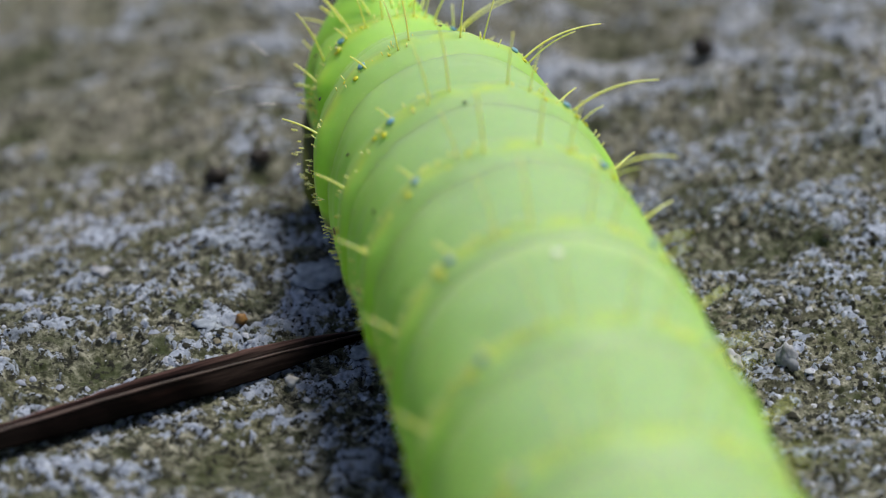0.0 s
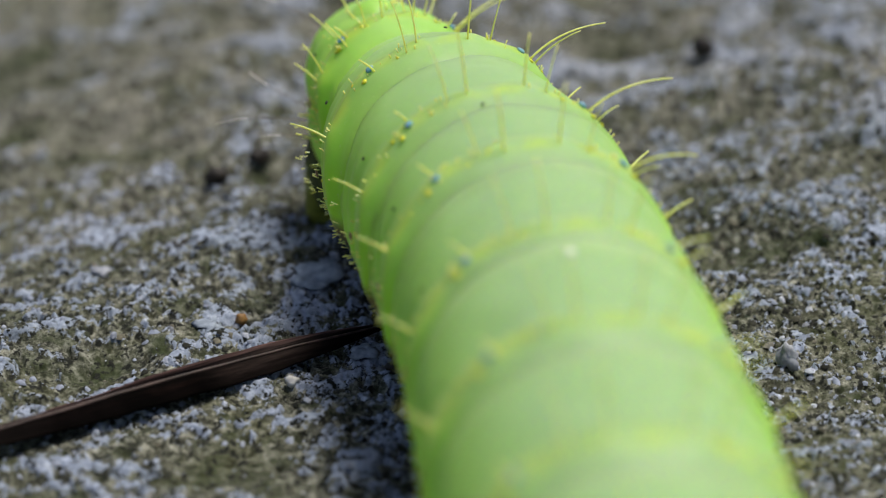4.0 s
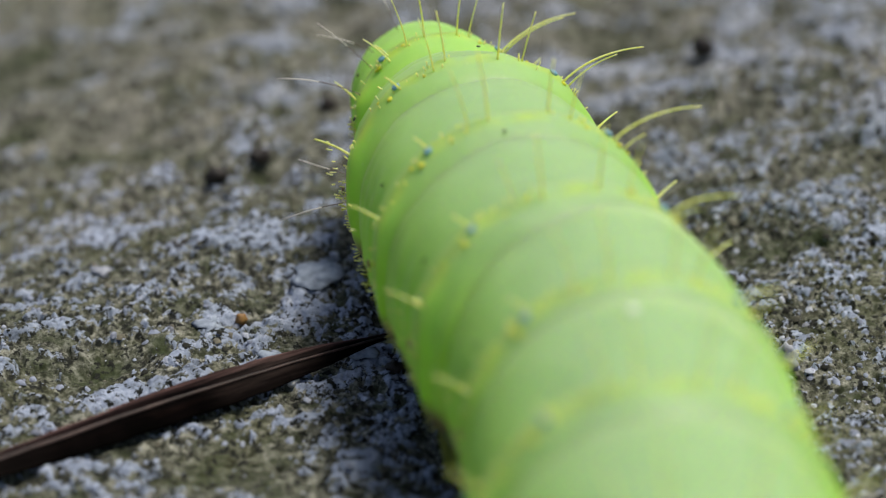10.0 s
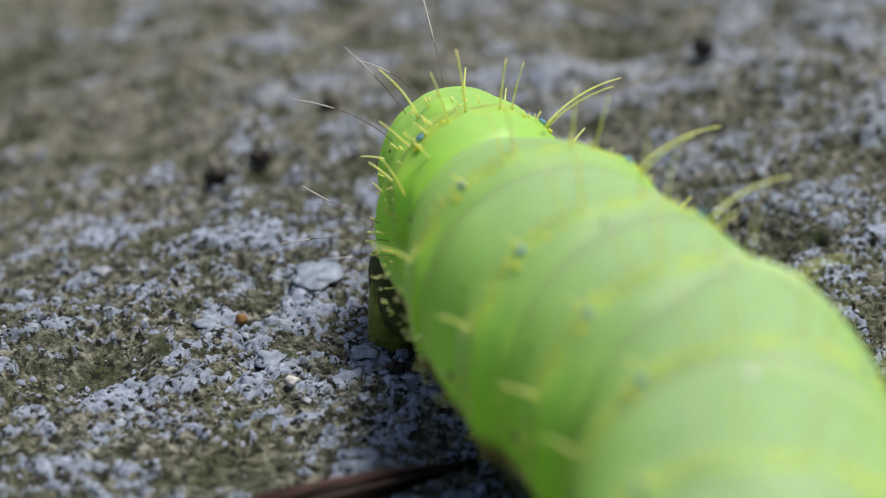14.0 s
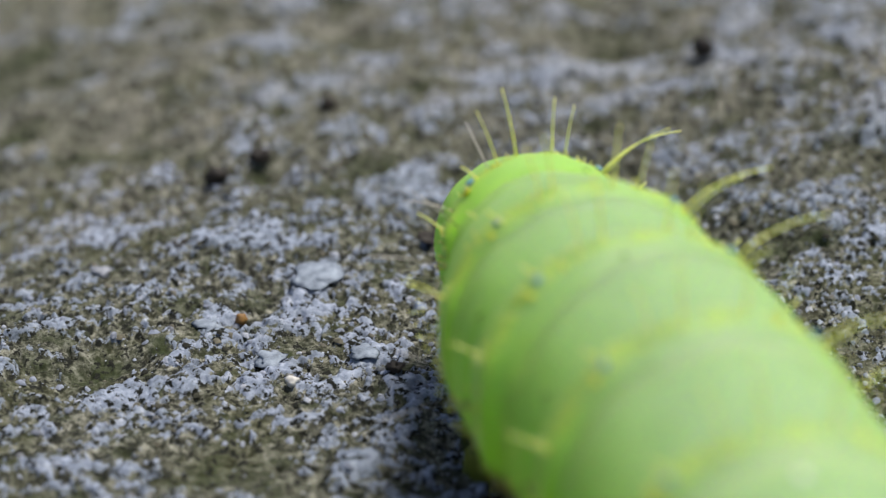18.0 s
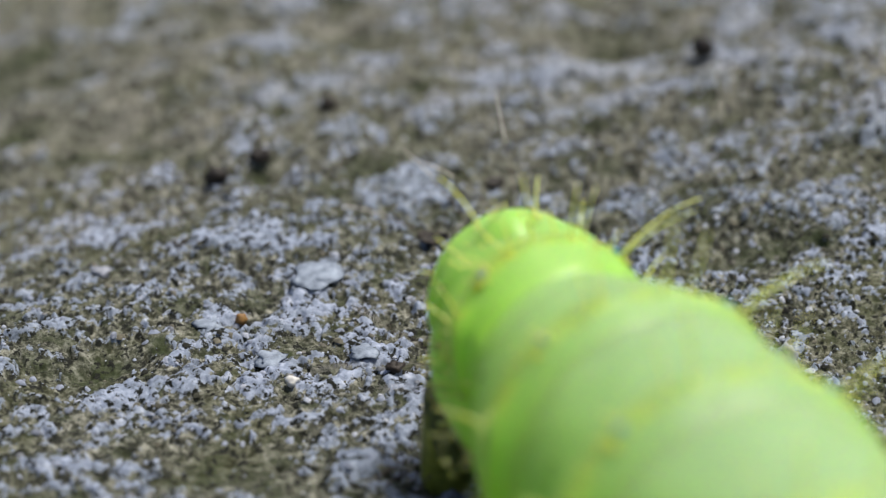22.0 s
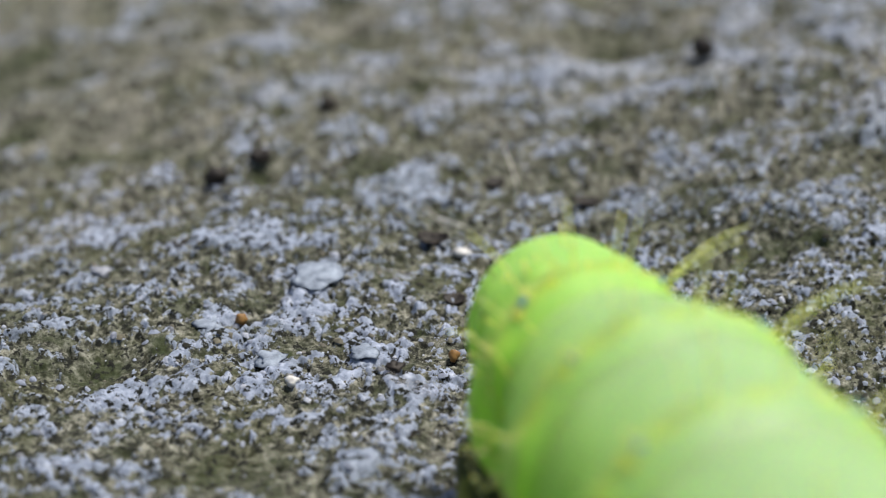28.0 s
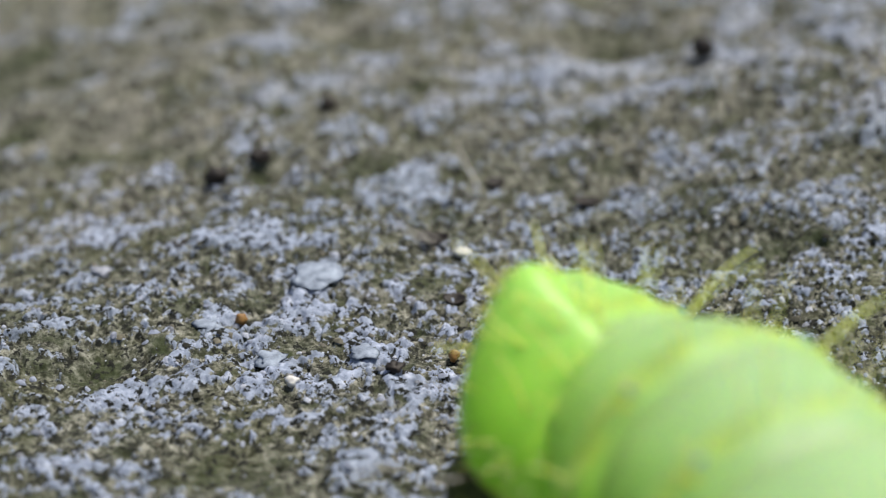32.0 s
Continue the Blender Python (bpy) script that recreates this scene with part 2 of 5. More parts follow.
SWELLS = [(24.9, 9.8, 2.8, 1.3, 10.0, 1.6), (19.0, 20.3, 6.1, 2.0, 10.0, 1.2), (14.0, 14.2, 0.9, 1.6, 0.0, 0.9), (20.8, 3.4, 4.8, 2.8, -10.0, 0.8), (-12.6, 14.9, 3.9, 1.9, 18.0, 0.6),
          (9.4, 26.6, 4.5, 2.0, 0.0, 0.8), (-18.4, 29.7, 5.9, 1.9, 20.0, 1.0), (-11.4, 2.3, 4.0, 2.8, 20.0, 0.5)]
# pale crust: x, y, half-length, half-width (mm)
PALE = [(-7.0, -3.1, 1.3, 1.2), (-9.0, -12.3, 1.1, 1.0), (-3.9, -11.7, 0.7, 0.9), (-1.5, 8.8, 1.7, 1.4), (-17.1, 14.6, 0.7, 1.3), (-16.5, -15.1, 1.4, 0.7),
        (-19.6, 4.7, 1.4, 1.3), (-12.1, -6.9, 0.7, 1.3), (-1.3, -16.2, 0.8, 0.8), (-8.1, -7.1, 1.3, 0.6), (9.4, 26.6, 3.0, 2.0), (-29.0, 43.1, 1.1, 0.9),
        (19.4, 28.9, 1.5, 1.9), (14.0, 14.2, 0.7, 1.4), (-11.6, 1.9, 1.8, 1.4), (25.6, 9.5, 2.0, 0.9), (-9.6, -9.7, 1.2, 0.7), (-5.9, -14.0, 1.0, 0.7)]
# algae stains and painted shade of hollows: x, y, half-length, half-width (mm)
FAR_ALGAE_SHADE = [(-32.9, 35.9, 3.6, 3.7), (-23.6, 18.7, 1.8, 1.1), (-18.2, 17.9, 1.2, 1.0), (-15.3, 15.3, 0.5, 0.9), (-20.2, 19.3, 1.5, 0.6), (-29.9, 39.2, 1.7, 0.9),
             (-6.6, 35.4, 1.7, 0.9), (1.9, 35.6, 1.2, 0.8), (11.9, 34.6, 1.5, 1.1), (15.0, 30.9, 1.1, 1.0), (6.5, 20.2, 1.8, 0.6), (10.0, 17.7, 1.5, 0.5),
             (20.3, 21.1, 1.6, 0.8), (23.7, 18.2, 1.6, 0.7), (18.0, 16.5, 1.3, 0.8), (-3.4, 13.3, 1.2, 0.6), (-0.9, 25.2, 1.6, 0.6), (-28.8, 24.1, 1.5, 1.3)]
NEAR_ALGAE_SHADE = [(-11.3, 12.7, 0.6, 1.0), (23.8, 7.6, 1.1, 0.5), (17.8, -0.2, 1.2, 1.1), (15.4, 4.6, 0.7, 0.7), (-6.3, 9.2, 1.2, 0.8), (-18.9, -12.3, 1.3, 1.0),
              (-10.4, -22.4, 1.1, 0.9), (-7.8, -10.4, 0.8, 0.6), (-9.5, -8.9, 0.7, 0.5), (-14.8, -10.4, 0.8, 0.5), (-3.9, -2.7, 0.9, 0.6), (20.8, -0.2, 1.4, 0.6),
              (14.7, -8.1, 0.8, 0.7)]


def bell(x, y, cx, cy, sx, sy, turn=0.0):
    c, s = math.cos(radians(turn)), math.sin(radians(turn))
    dx, dy = x - cx, y - cy
    return np.exp(-0.5 * (((dx * c + dy * s) / sx) ** 2 + ((dy * c - dx * s) / sy) ** 2))


def slope(x, y):
    """The stone's broad rise to one side and fall to the other, in mm."""
    far = smooth01(np.asarray(y, float), -15.0, 12.0)
    return far * (0.17 * np.logaddexp(0, (x - 10.0) / 3.0) * 3.0 * np.exp(-np.maximum(0, x - 26) / 40) - 0.17 * np.logaddexp(0, (-x - 10.0) / 3.0) * 3.0 * np.exp(-np.maximum(0, -x - 34) / 40))


def relief(x, y):
    """Height of the stone, cover of pale crust, and moss with painted shade, at x, y, in mm."""
    rise = slope(x, y)
    wx, wy = x + 0.8 * gnoise(x / 2.6, y / 2.6, 91), y + 0.8 * gnoise(x / 2.6, y / 2.6, 57)
    h = 0.60 * fbm(x / 28.0, y / 24.0, 3, 3) + 0.34 * fbm(wx / 6.5, wy / 6.0, 11, 4, 0.55)
    for cx, cy, sx, sy, turn, up in HOLLOWS + SWELLS:
        h += up * bell(wx, wy, cx, cy, sx, sy, turn)
    lumps = fbm(wx / 1.75, wy / 1.55, 77, 4, 0.55)
    fine = fbm(x / 0.60, y / 0.60, 31, 3, 0.6)
    blot = fbm(wx / 5.0, wy / 4.5, 41, 3)
    back = smooth01(y, -6.0, 14.0)
    crust = 0.375 + (0.40 - 0.20 * back) * lumps + (0.20 + 0.08 * back) * fine + (0.12 + 0.24 * back) * blot
    for cx, cy, sx, sy in PALE:
        crust += 0.45 * bell(wx, wy, cx, cy, sx, sy)
    # scaly crust is finer on one side
    grainy = smooth01(x, 8.0, 14.0)
    crust += grainy * (0.22 * fbm(wx / 0.75, wy / 0.7, 83, 2) - 0.16 * lumps + 0.07)
    moss_shade = 0.30 * fbm(wx / 2.6, wy / 2.2, 63, 3)
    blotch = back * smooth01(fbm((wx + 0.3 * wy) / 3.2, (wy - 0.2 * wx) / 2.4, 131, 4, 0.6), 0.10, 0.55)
    moss_shade, low = moss_shade + 0.60 * blotch, 0.42 * blotch
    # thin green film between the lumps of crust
    moss_shade += 0.55 * (1 - back) * smooth01(fbm(wx / 2.4, wy / 1.9, 171, 4), -0.05, 0.40) * (1 - smooth01(crust, 0.34, 0.50))
    # hollow shade put into the colour: more dark green, less pale crust
    for cx, cy, sx, sy in FAR_ALGAE_SHADE:
        moss_shade += 0.70 * bell(wx, wy, cx, cy, sx, sy)
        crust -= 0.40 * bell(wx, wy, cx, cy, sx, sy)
    for cx, cy, sx, sy in NEAR_ALGAE_SHADE:
        moss_shade += 0.70 * bell(wx, wy, cx, cy, sx, sy)
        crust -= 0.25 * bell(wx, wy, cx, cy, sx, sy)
    crust -= low + 0.07 * smooth01(-x, 7.0, 17.0) * smooth01(y, -12.0, 2.0) + 0.16 * smooth01(x, 8.0, 13.0) * (1 - smooth01(y, -10.0, -2.0))
    h -= low
    # pale crust thinned in the hollows, which darkens their colour
    for cx, cy, sx, sy, turn, up in HOLLOWS:
        crust -= 0.35 * bell(wx, wy, cx, cy, sx, sy, turn)
    cover = smooth01(crust, 0.30, 0.70)
    h += 0.20 * blot + 0.21 * cover + 0.09 * lumps + fine * 0.10 + 0.05 * fbm(x / 0.26, y / 0.26, 47, 2)
    # pinholes between the grains
    h -= 0.34 * smooth01(gnoise(wx / 0.8 + 5.0, wy / 0.8, 29), 0.25, 0.60)
    return h + rise, np.clip(crust, 0, 1), np.clip(moss_shade, 0, 1)


def axis_steps(lo, hi, fine, far=60000.0):
    """Even fine steps from lo to hi, widening outwards to the horizon."""
    mid = list(np.arange(lo, hi, fine))
    out, step, v = [], fine, hi
    while v < far:
        out.append(v)
        step *= 1.22
        v += step
    down, step, v = [], fine, lo
    while v > -far:
        step *= 1.22
        v -= step
        down.append(v)
    return np.array(down[::-1] + mid + out)


def build_ground():
    xs = axis_steps(-37.0, 37.0, 0.075)
    near = np.concatenate([np.arange(-28.0, 6.0, 0.085), np.arange(6.0, 44.0, 0.17)])
    ya = axis_steps(-28.0, 44.0, 0.17)
    ys = np.concatenate([ya[ya < -28.05], near, ya[ya >= 44.0]])
    X, Y = np.meshgrid(xs, ys)
    h, crust, moss_shade = relief(X, Y)
    fade = np.exp(-np.maximum(0, np.hypot(X, Y) - 80) / 60.0)
    h = h * fade
    plain = np.exp(-np.maximum(0, np.hypot(X, Y) - 60) / 25.0)
    crust, moss_shade = 0.42 + (crust - 0.42) * plain, moss_shade * plain
    co = np.stack([X, Y, h - 0.45], -1).reshape(-1, 3) * MM
    ny, nx = X.shape
    idx = np.arange(nx * ny).reshape(ny, nx)
    quads = np.stack([idx[:-1, :-1], idx[:-1, 1:], idx[1:, 1:], idx[1:, :-1]], -1).reshape(-1, 4)
    me = bpy.data.meshes.new("ground")
    me.vertices.add(len(co))
    me.vertices.foreach_set("co", co.astype(np.float32).ravel())
    me.loops.add(quads.size)
    me.loops.foreach_set("vertex_index", quads.astype(np.int32).ravel())
    me.polygons.add(len(quads))
    me.polygons.foreach_set("loop_start", np.arange(0, quads.size, 4, dtype=np.int32))
    me.polygons.foreach_set("use_smooth", np.ones(len(quads), dtype=bool))
    for name, vals in (("crust", crust), ("moss_shade", moss_shade)):
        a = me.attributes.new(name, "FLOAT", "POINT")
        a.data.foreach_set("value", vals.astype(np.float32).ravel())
    me.update(calc_edges=True)
    me.materials.append(STONE)
    tagged(new("ground", me), "rough weathered grey stone with pale bluish crust and moss", "stone", kind="structure")


build_ground()


def ground_z(x, y):
    """Height of the stone in mm."""
    h, _, _ = relief(np.array([float(x)]), np.array([float(y)]))
    return float(h[0]) - 0.45


# ---- loose grit on the stone ----
def grit_material():
    m, nt, b = material("stone_grit", 0.85, 0.3)
    pick = nt.nodes.new("ShaderNodeNewGeometry").outputs["Random Per Island"]
    col = ramp(nt, pick, [(0.0, (0.012, 0.012, 0.009)), (0.30, (0.05, 0.05, 0.036)), (0.42, (0.18, 0.165, 0.125)), (0.60, (0.24, 0.265, 0.34)), (0.85, (0.33, 0.365, 0.47)), (1.0, (0.56, 0.58, 0.66))])
    co = coords(nt)
    col = mix(nt, 1.0, col, ramp(nt, grain(nt, co, 4.0, 4, 0.6), [(0.35, (0.55, 0.56, 0.58)), (0.65, (1.0, 1.0, 1.0))]), "MULTIPLY")
    nt.links.new(col, b.inputs["Base Color"])
    bump(nt, b, grain(nt, co, 7.0, 3, 0.6), 0.6, 0.04)
    return m


def build_grit(count=6500):
    """Angular grains lodged in the crust, thickest where the stone is scaly."""
    rng = np.random.default_rng(5)
    x, y = rng.uniform(-27, 30, count * 3), rng.uniform(-26, 22, count * 3)
    _, crust, _ = relief(x, y)
    keep = np.flatnonzero(rng.uniform(0, 1, count * 3) < 0.16 + 0.22 * crust + 0.30 * (x > 8))[:count]
    x, y = x[keep], y[keep]
    z = relief(x, y)[0] - 0.45
    n = len(keep)
    size = 0.06 + 0.20 * rng.uniform(0, 1, n) ** 3
    a = TAU * np.arange(5) / 5
    shape = np.concatenate([np.stack([np.cos(a), np.sin(a), np.full(5, -0.35)], -1), np.stack([0.62 * np.cos(a + 0.6), 0.62 * np.sin(a + 0.6), np.full(5, 0.42)], -1)])
    v = shape[None] * (1 + 0.35 * rng.uniform(-1, 1, (n, 10, 1))) * np.stack([size * rng.uniform(0.8, 1.5, n), size, size * rng.uniform(0.6, 1.0, n)], -1)[:, None]
    t = rng.uniform(0, TAU, n)[:, None]
    v = np.stack([v[..., 0] * np.cos(t) - v[..., 1] * np.sin(t) + x[:, None], v[..., 0] * np.sin(t) + v[..., 1] * np.cos(t) + y[:, None], v[..., 2] + z[:, None]], -1)
    sides = [(k, (k + 1) % 5, 5 + k) for k in range(5)] + [((k + 1) % 5, 5 + (k + 1) % 5, 5 + k) for k in range(5)] + [(5, 6, 7), (5, 7, 8), (5, 8, 9)]
    tris = (np.array(sides)[None] + 10 * np.arange(n)[:, None, None]).reshape(-1, 3)
    me = bpy.data.meshes.new("stone_grit")
    me.vertices.add(10 * n)
    me.vertices.foreach_set("co", (v * MM).astype(np.float32).ravel())
    me.loops.add(tris.size)
    me.loops.foreach_set("vertex_index", tris.astype(np.int32).ravel())
    me.polygons.add(len(tris))
    me.polygons.foreach_set("loop_start", np.arange(0, tris.size, 3, dtype=np.int32))
    me.update(calc_edges=True)
    me.materials.append(grit_material())
    tagged(new("stone_grit", me), "fine pale and dark grit lodged in the weathered stone", "grit", kind="stuff")


build_grit()


# ---- the caterpillar ----
CENTRE, RADIUS = 8.2, 7.5
# outline of one ring from its tail end to its head end: mm along the body, share of the full radius
RING = [(-9.6, 0.84), (-9.0, 0.92), (-8.5, 0.948), (-8.0, 0.962), (-7.4, 0.970), (-6.5, 0.978), (-5.4, 0.988), (-4.2, 0.992), (-3.0, 0.985), (-2.1, 0.978),
        (-1.4, 0.984), (-0.8, 1.004), (-0.2, 1.018), (0.4, 1.012), (1.0, 0.992), (1.7, 0.958), (2.4, 0.88), (3.0, 0.74)]


def section(phi, share, sag=1.0):
    """A point of the cross-section: phi in degrees from the back, clockwise; flattened under the belly."""
    a = radians(phi)
    r = RADIUS * share
    x, z = r * math.sin(a), r * math.cos(a)
    fold = math.exp(-((abs(phi) - 106) / 10.0) ** 2)
    x += math.copysign(0.25 * fold * sag + 0.10 * sag * math.exp(-((abs(phi) - 112) / 27.0) ** 2), x)
    if z < 0:
        z *= 1.12
        x *= 1 - 0.10 * (z / RADIUS) ** 2
    return x, CENTRE + z


def with_bands(me, along, rise):
    """Marks each point with its way along the body and its height on a full-grown ring, for the bands of the skin."""
    for name, vals in (("along", along), ("rise", rise)):
        me.attributes.new(name, "FLOAT", "POINT").data.foreach_set("value", vals)
    return me


def ring_mesh(rnd, scale, short=1.0, sag=1.0, behind=1.0, bloom=1.0):
    fine = []
    for (y0, s0), (y1, s1) in zip(RING, RING[1:]):
        for k in range(3):
            fine.append((y0 + (y1 - y0) * k / 3, s0 + (s1 - s0) * k / 3))
    fine.append(RING[-1])
    share = [s for _, s in fine]
    for _ in range(2):
        share = [share[0]] + [(share[i - 1] + 2 * share[i] + share[i + 1]) / 4 for i in range(1, len(share) - 1)] + [share[-1]]
    fine = [(y * short if y < -0.7 else y, s) for y, s in fine]
    sides, vs, fs, along, rise = 72, [], [], [], []
    off = rnd.uniform(0, 50)
    for (y, _), s in zip(fine, share):
        for k in range(sides):
            phi = -180 + 360 * k / sides
            lump = 0.012 * noise.noise(Vector((phi / 26.0, y / 2.2, off))) + 0.006 * noise.noise(Vector((phi / 9.0, y / 0.9, off)))
            # upright pleats down the flank
            flank = max(0.0, 1 - ((abs(phi) - 88) / 34.0) ** 2)
            lump += 0.011 * flank * math.sin(TAU * y / 1.75 + 0.5 * math.sin(phi / 9.0))
            # deep creases between the rings on the flanks
            side = min(1.0, max(0.0, (abs(phi) - 22) / 34.0))
            lump -= 0.012 * side * (math.exp(-((y - 1.2) / 0.75) ** 2) + math.exp(-((y + 7.6) / 0.7) ** 2))
            # the wart humps on the ridge
            for wp in (-38, 38, -72, 72, -12, 12):
                lump += 0.020 * math.exp(-((phi - wp) / 7.0) ** 2 - ((y + 0.3) / 0.8) ** 2)
            girth = scale + (behind - scale) * min(1.0, max(0.0, (-1.0 - y) / (6.0 * short))) ** 1.3
            x, z = section(phi, s * girth + lump, sag)
            along.append(y * MM)
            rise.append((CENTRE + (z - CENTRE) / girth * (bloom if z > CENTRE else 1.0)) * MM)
            # rings run slantwise down the flanks
            vs.append((x * MM, (y + 0.9 * (abs(phi) / 110.0) ** 2) * MM, z * MM))
    n = len(fine)
    for i in range(n - 1):
        for k in range(sides):
            a, b2 = i * sides + k, i * sides + (k + 1) % sides
            fs.append((a, b2, b2 + sides, a + sides))
    fs.append(tuple(reversed(range(sides))))
    fs.append(tuple(range((n - 1) * sides, n * sides)))
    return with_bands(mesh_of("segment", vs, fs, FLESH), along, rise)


def skin_point(phi, y, scale, lift=0.0, sag=1.0):
    s = float(np.interp(y, [p for p, _ in RING], [q for _, q in RING])) * scale
    x, z = section(phi, s, sag)
    n = Vector((x, 0, z - CENTRE)).normalized()
    p = Vector((x, y + 0.9 * (abs(phi) / 110.0) ** 2, z)) + n * lift
    return p * MM, n


def bristle_mesh(p, way, bend, length, thick, mat=None):
    pts = curve_points(p, way, bend, length * MM, 10)
    rad = [thick * MM * (1.25 if i == 0 else 1.0 - 0.045 * i) for i in range(10)]
    vs, fs = tube(pts, rad, 7)
    return mesh_of("bristle", vs, fs, mat or BRISTLE)


def wart(name, p, n, rad, mat, parent, flat=0.55):
    vs, fs = blob(rad * MM, rad * 10, 1, 1, flat, 0.15, 6, 10)
    turn = n.to_track_quat("Z", "Y").to_matrix().to_4x4()
    vs = [turn @ v + p for v in vs]
    return part(name, mesh_of(name, vs, fs, mat), parent)


def setae_mesh(rnd, scale, sag, count=120):
    vs, fs = [], []
    for i in range(count):
        sidew = rnd.choice((-1, 1))
        phi = sidew * ((rnd.uniform(86, 122) if i % 3 else rnd.uniform(40, 90)) if i % 6 else rnd.uniform(10, 45))
        y = rnd.uniform(-7.0 if sag > 0.2 else -2.0, 0.6) if i % 3 else rnd.uniform(-1.0, 0.4)
        p, n = skin_point(phi, y, scale, -0.05, sag)
        way = n + Vector((rnd.uniform(-.4, .4), rnd.uniform(-.6, .3), rnd.uniform(-.2, .5)))
        pts = curve_points(p, way, (0, 0, 0.3), rnd.uniform(0.16, 0.38) * MM, 3)
        t = rnd.uniform(0.026, 0.042) * MM
        v, f = tube(pts, [t, t, t * 1.2], 5)
        k = len(vs)
        vs += v
        fs += [tuple(a + k for a in q) for q in f]
    return mesh_of("setae", vs, fs, BRISTLE)


def proleg(parent, side, y):
    pts = [Vector((side * 3.2, y, 3.2)), Vector((side * 3.6, y + 0.1, 2.0)), Vector((side * 3.7, y + 0.1, 0.9)), Vector((side * 3.6, y + 0.1, 0.25)), Vector((side * 3.5, y + 0.1, -0.1))]
    vs, fs = tube([p * MM for p in pts], [r * MM for r in (2.2, 1.9, 1.5, 1.55, 1.2)], 16)
    return part("proleg", mesh_of("proleg", vs, fs, FOOT), parent, "stubby yellow-green proleg")


def true_leg(parent, side, y):
    pts = [Vector((side * 3.2, y, 3.0)), Vector((side * 3.8, y + 0.5, 1.6)), Vector((side * 3.4, y + 1.3, 0.6)), Vector((side * 3.0, y + 1.9, 0.0))]
    vs, fs = tube([p * MM for p in pts], [r * MM for r in (0.9, 0.7, 0.5, 0.15)], 10)
    return part("leg", mesh_of("leg", vs, fs, HEAD), parent, "short brown jointed leg")


def build_segment(parent, i):
    rnd = random.Random(100 + i)
    scale = (0.64, 0.90, 0.945, 0.93, 0.93, 0.95)[min(i, 5)]
    if i > 9:
        scale = 0.90
    sag = (0.1, 0.35, 0.7, 0.75, 0.6)[i] if i < 5 else 0.5
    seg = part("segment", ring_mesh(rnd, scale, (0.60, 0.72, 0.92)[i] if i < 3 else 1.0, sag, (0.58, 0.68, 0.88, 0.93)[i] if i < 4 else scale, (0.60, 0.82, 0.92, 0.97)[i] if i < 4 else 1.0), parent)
    for sidew in (-1, 1):
        p, n = skin_point(sidew * (40, 36, 37, 38)[min(i, 3)], -0.1, scale, 0.16, sag)
        wart("blue_wart", p, n, 0.24, BLUE, seg)
        p, n = skin_point(sidew * (45, 41, 42, 43)[min(i, 3)], 0.3, scale, 0.08, sag)
        wart("yellow_wart", p, n, 0.17, YELLOW, seg)
        p, n = skin_point(sidew * 62, -2.6, scale, 0.0, sag)
        wart("dark_speck", p, n, 0.12, DOT, seg, 0.4)
        # two upright pairs along the back, long sweeping ones beside the blue wart, one on the flank
        rows = [(11, 3.3, 0.060, (0.05, -0.12, 1.0), 0.12), (20, 2.9, 0.048, (0.18, -0.10, 1.0), 0.20), (70, 2.0, 0.068, (0.85, -0.55, 0.55 if i else 1.1), 0.35)]
        if sidew > 0:
            rows += [(37, 1.3, 0.07, (0.55, -0.25, 0.8), 0.4)]
        else:
            rows += [(39, 5.2 if i < 3 else 3.6 if i < 4 else 1.8, 0.062, (0.75, -0.15, 0.75), 1.15), (45, 3.8 if i < 2 else 1.4, 0.052, (0.60, 0.15, 0.9), 0.8)]
        for phi, length, thick, (wx, wy, wz), out in rows:
            p, n = skin_point(sidew * (phi + rnd.uniform(-3, 3)), rnd.uniform(-.3, .3), scale, -0.1, sag)
            way = Vector((sidew * wx, wy + rnd.uniform(-.15, .15), wz + rnd.uniform(-.1, .1)))
            bend = Vector((sidew * out * rnd.uniform(0.7, 1.3), rnd.uniform(-.35, .15), -0.55 * out * rnd.uniform(0.6, 1.4)))
            part("bristle", bristle_mesh(p, way, bend, length * rnd.uniform(0.85, 1.12), thick), seg)
        for phi in (14, 26, 48, 88):
            p, n = skin_point(sidew * (phi + rnd.uniform(-3, 3)), rnd.uniform(-0.5, 0.4), scale, 0.02, sag)
            wart("yellow_wart", p, n, rnd.uniform(0.08, 0.15), YELLOW, seg)
        p, n = skin_point(sidew * 94, -2.2, scale, 0.05, sag)
        wart("spiracle", p, n, 0.24, HEAD, seg, 0.3)
    if i in (1, 2):
        p, n = skin_point(8 - 14 * (i % 2), 1.0 - 3.2 * (i % 2), scale, 0.02, sag)
        wart("dark_speck", p, n, 0.11, DOT, seg, 0.4)
    if i == 5:
        p, n = skin_point(3, -6.3, scale, 0.05, sag)
        wart("white_speck", p, n, 0.24, WHITE_SPOT, seg, 0.4)
    ob = part("setae", setae_mesh(rnd, scale, sag), seg)
    tagged(ob, kind="stuff")
    if 3 <= i <= 6:
        for sidew in (-1, 1):
            proleg(seg, sidew, -2.2)
    if i >= 9:
        for sidew in (-1, 1):
            true_leg(seg, sidew, -2.0)
    return seg


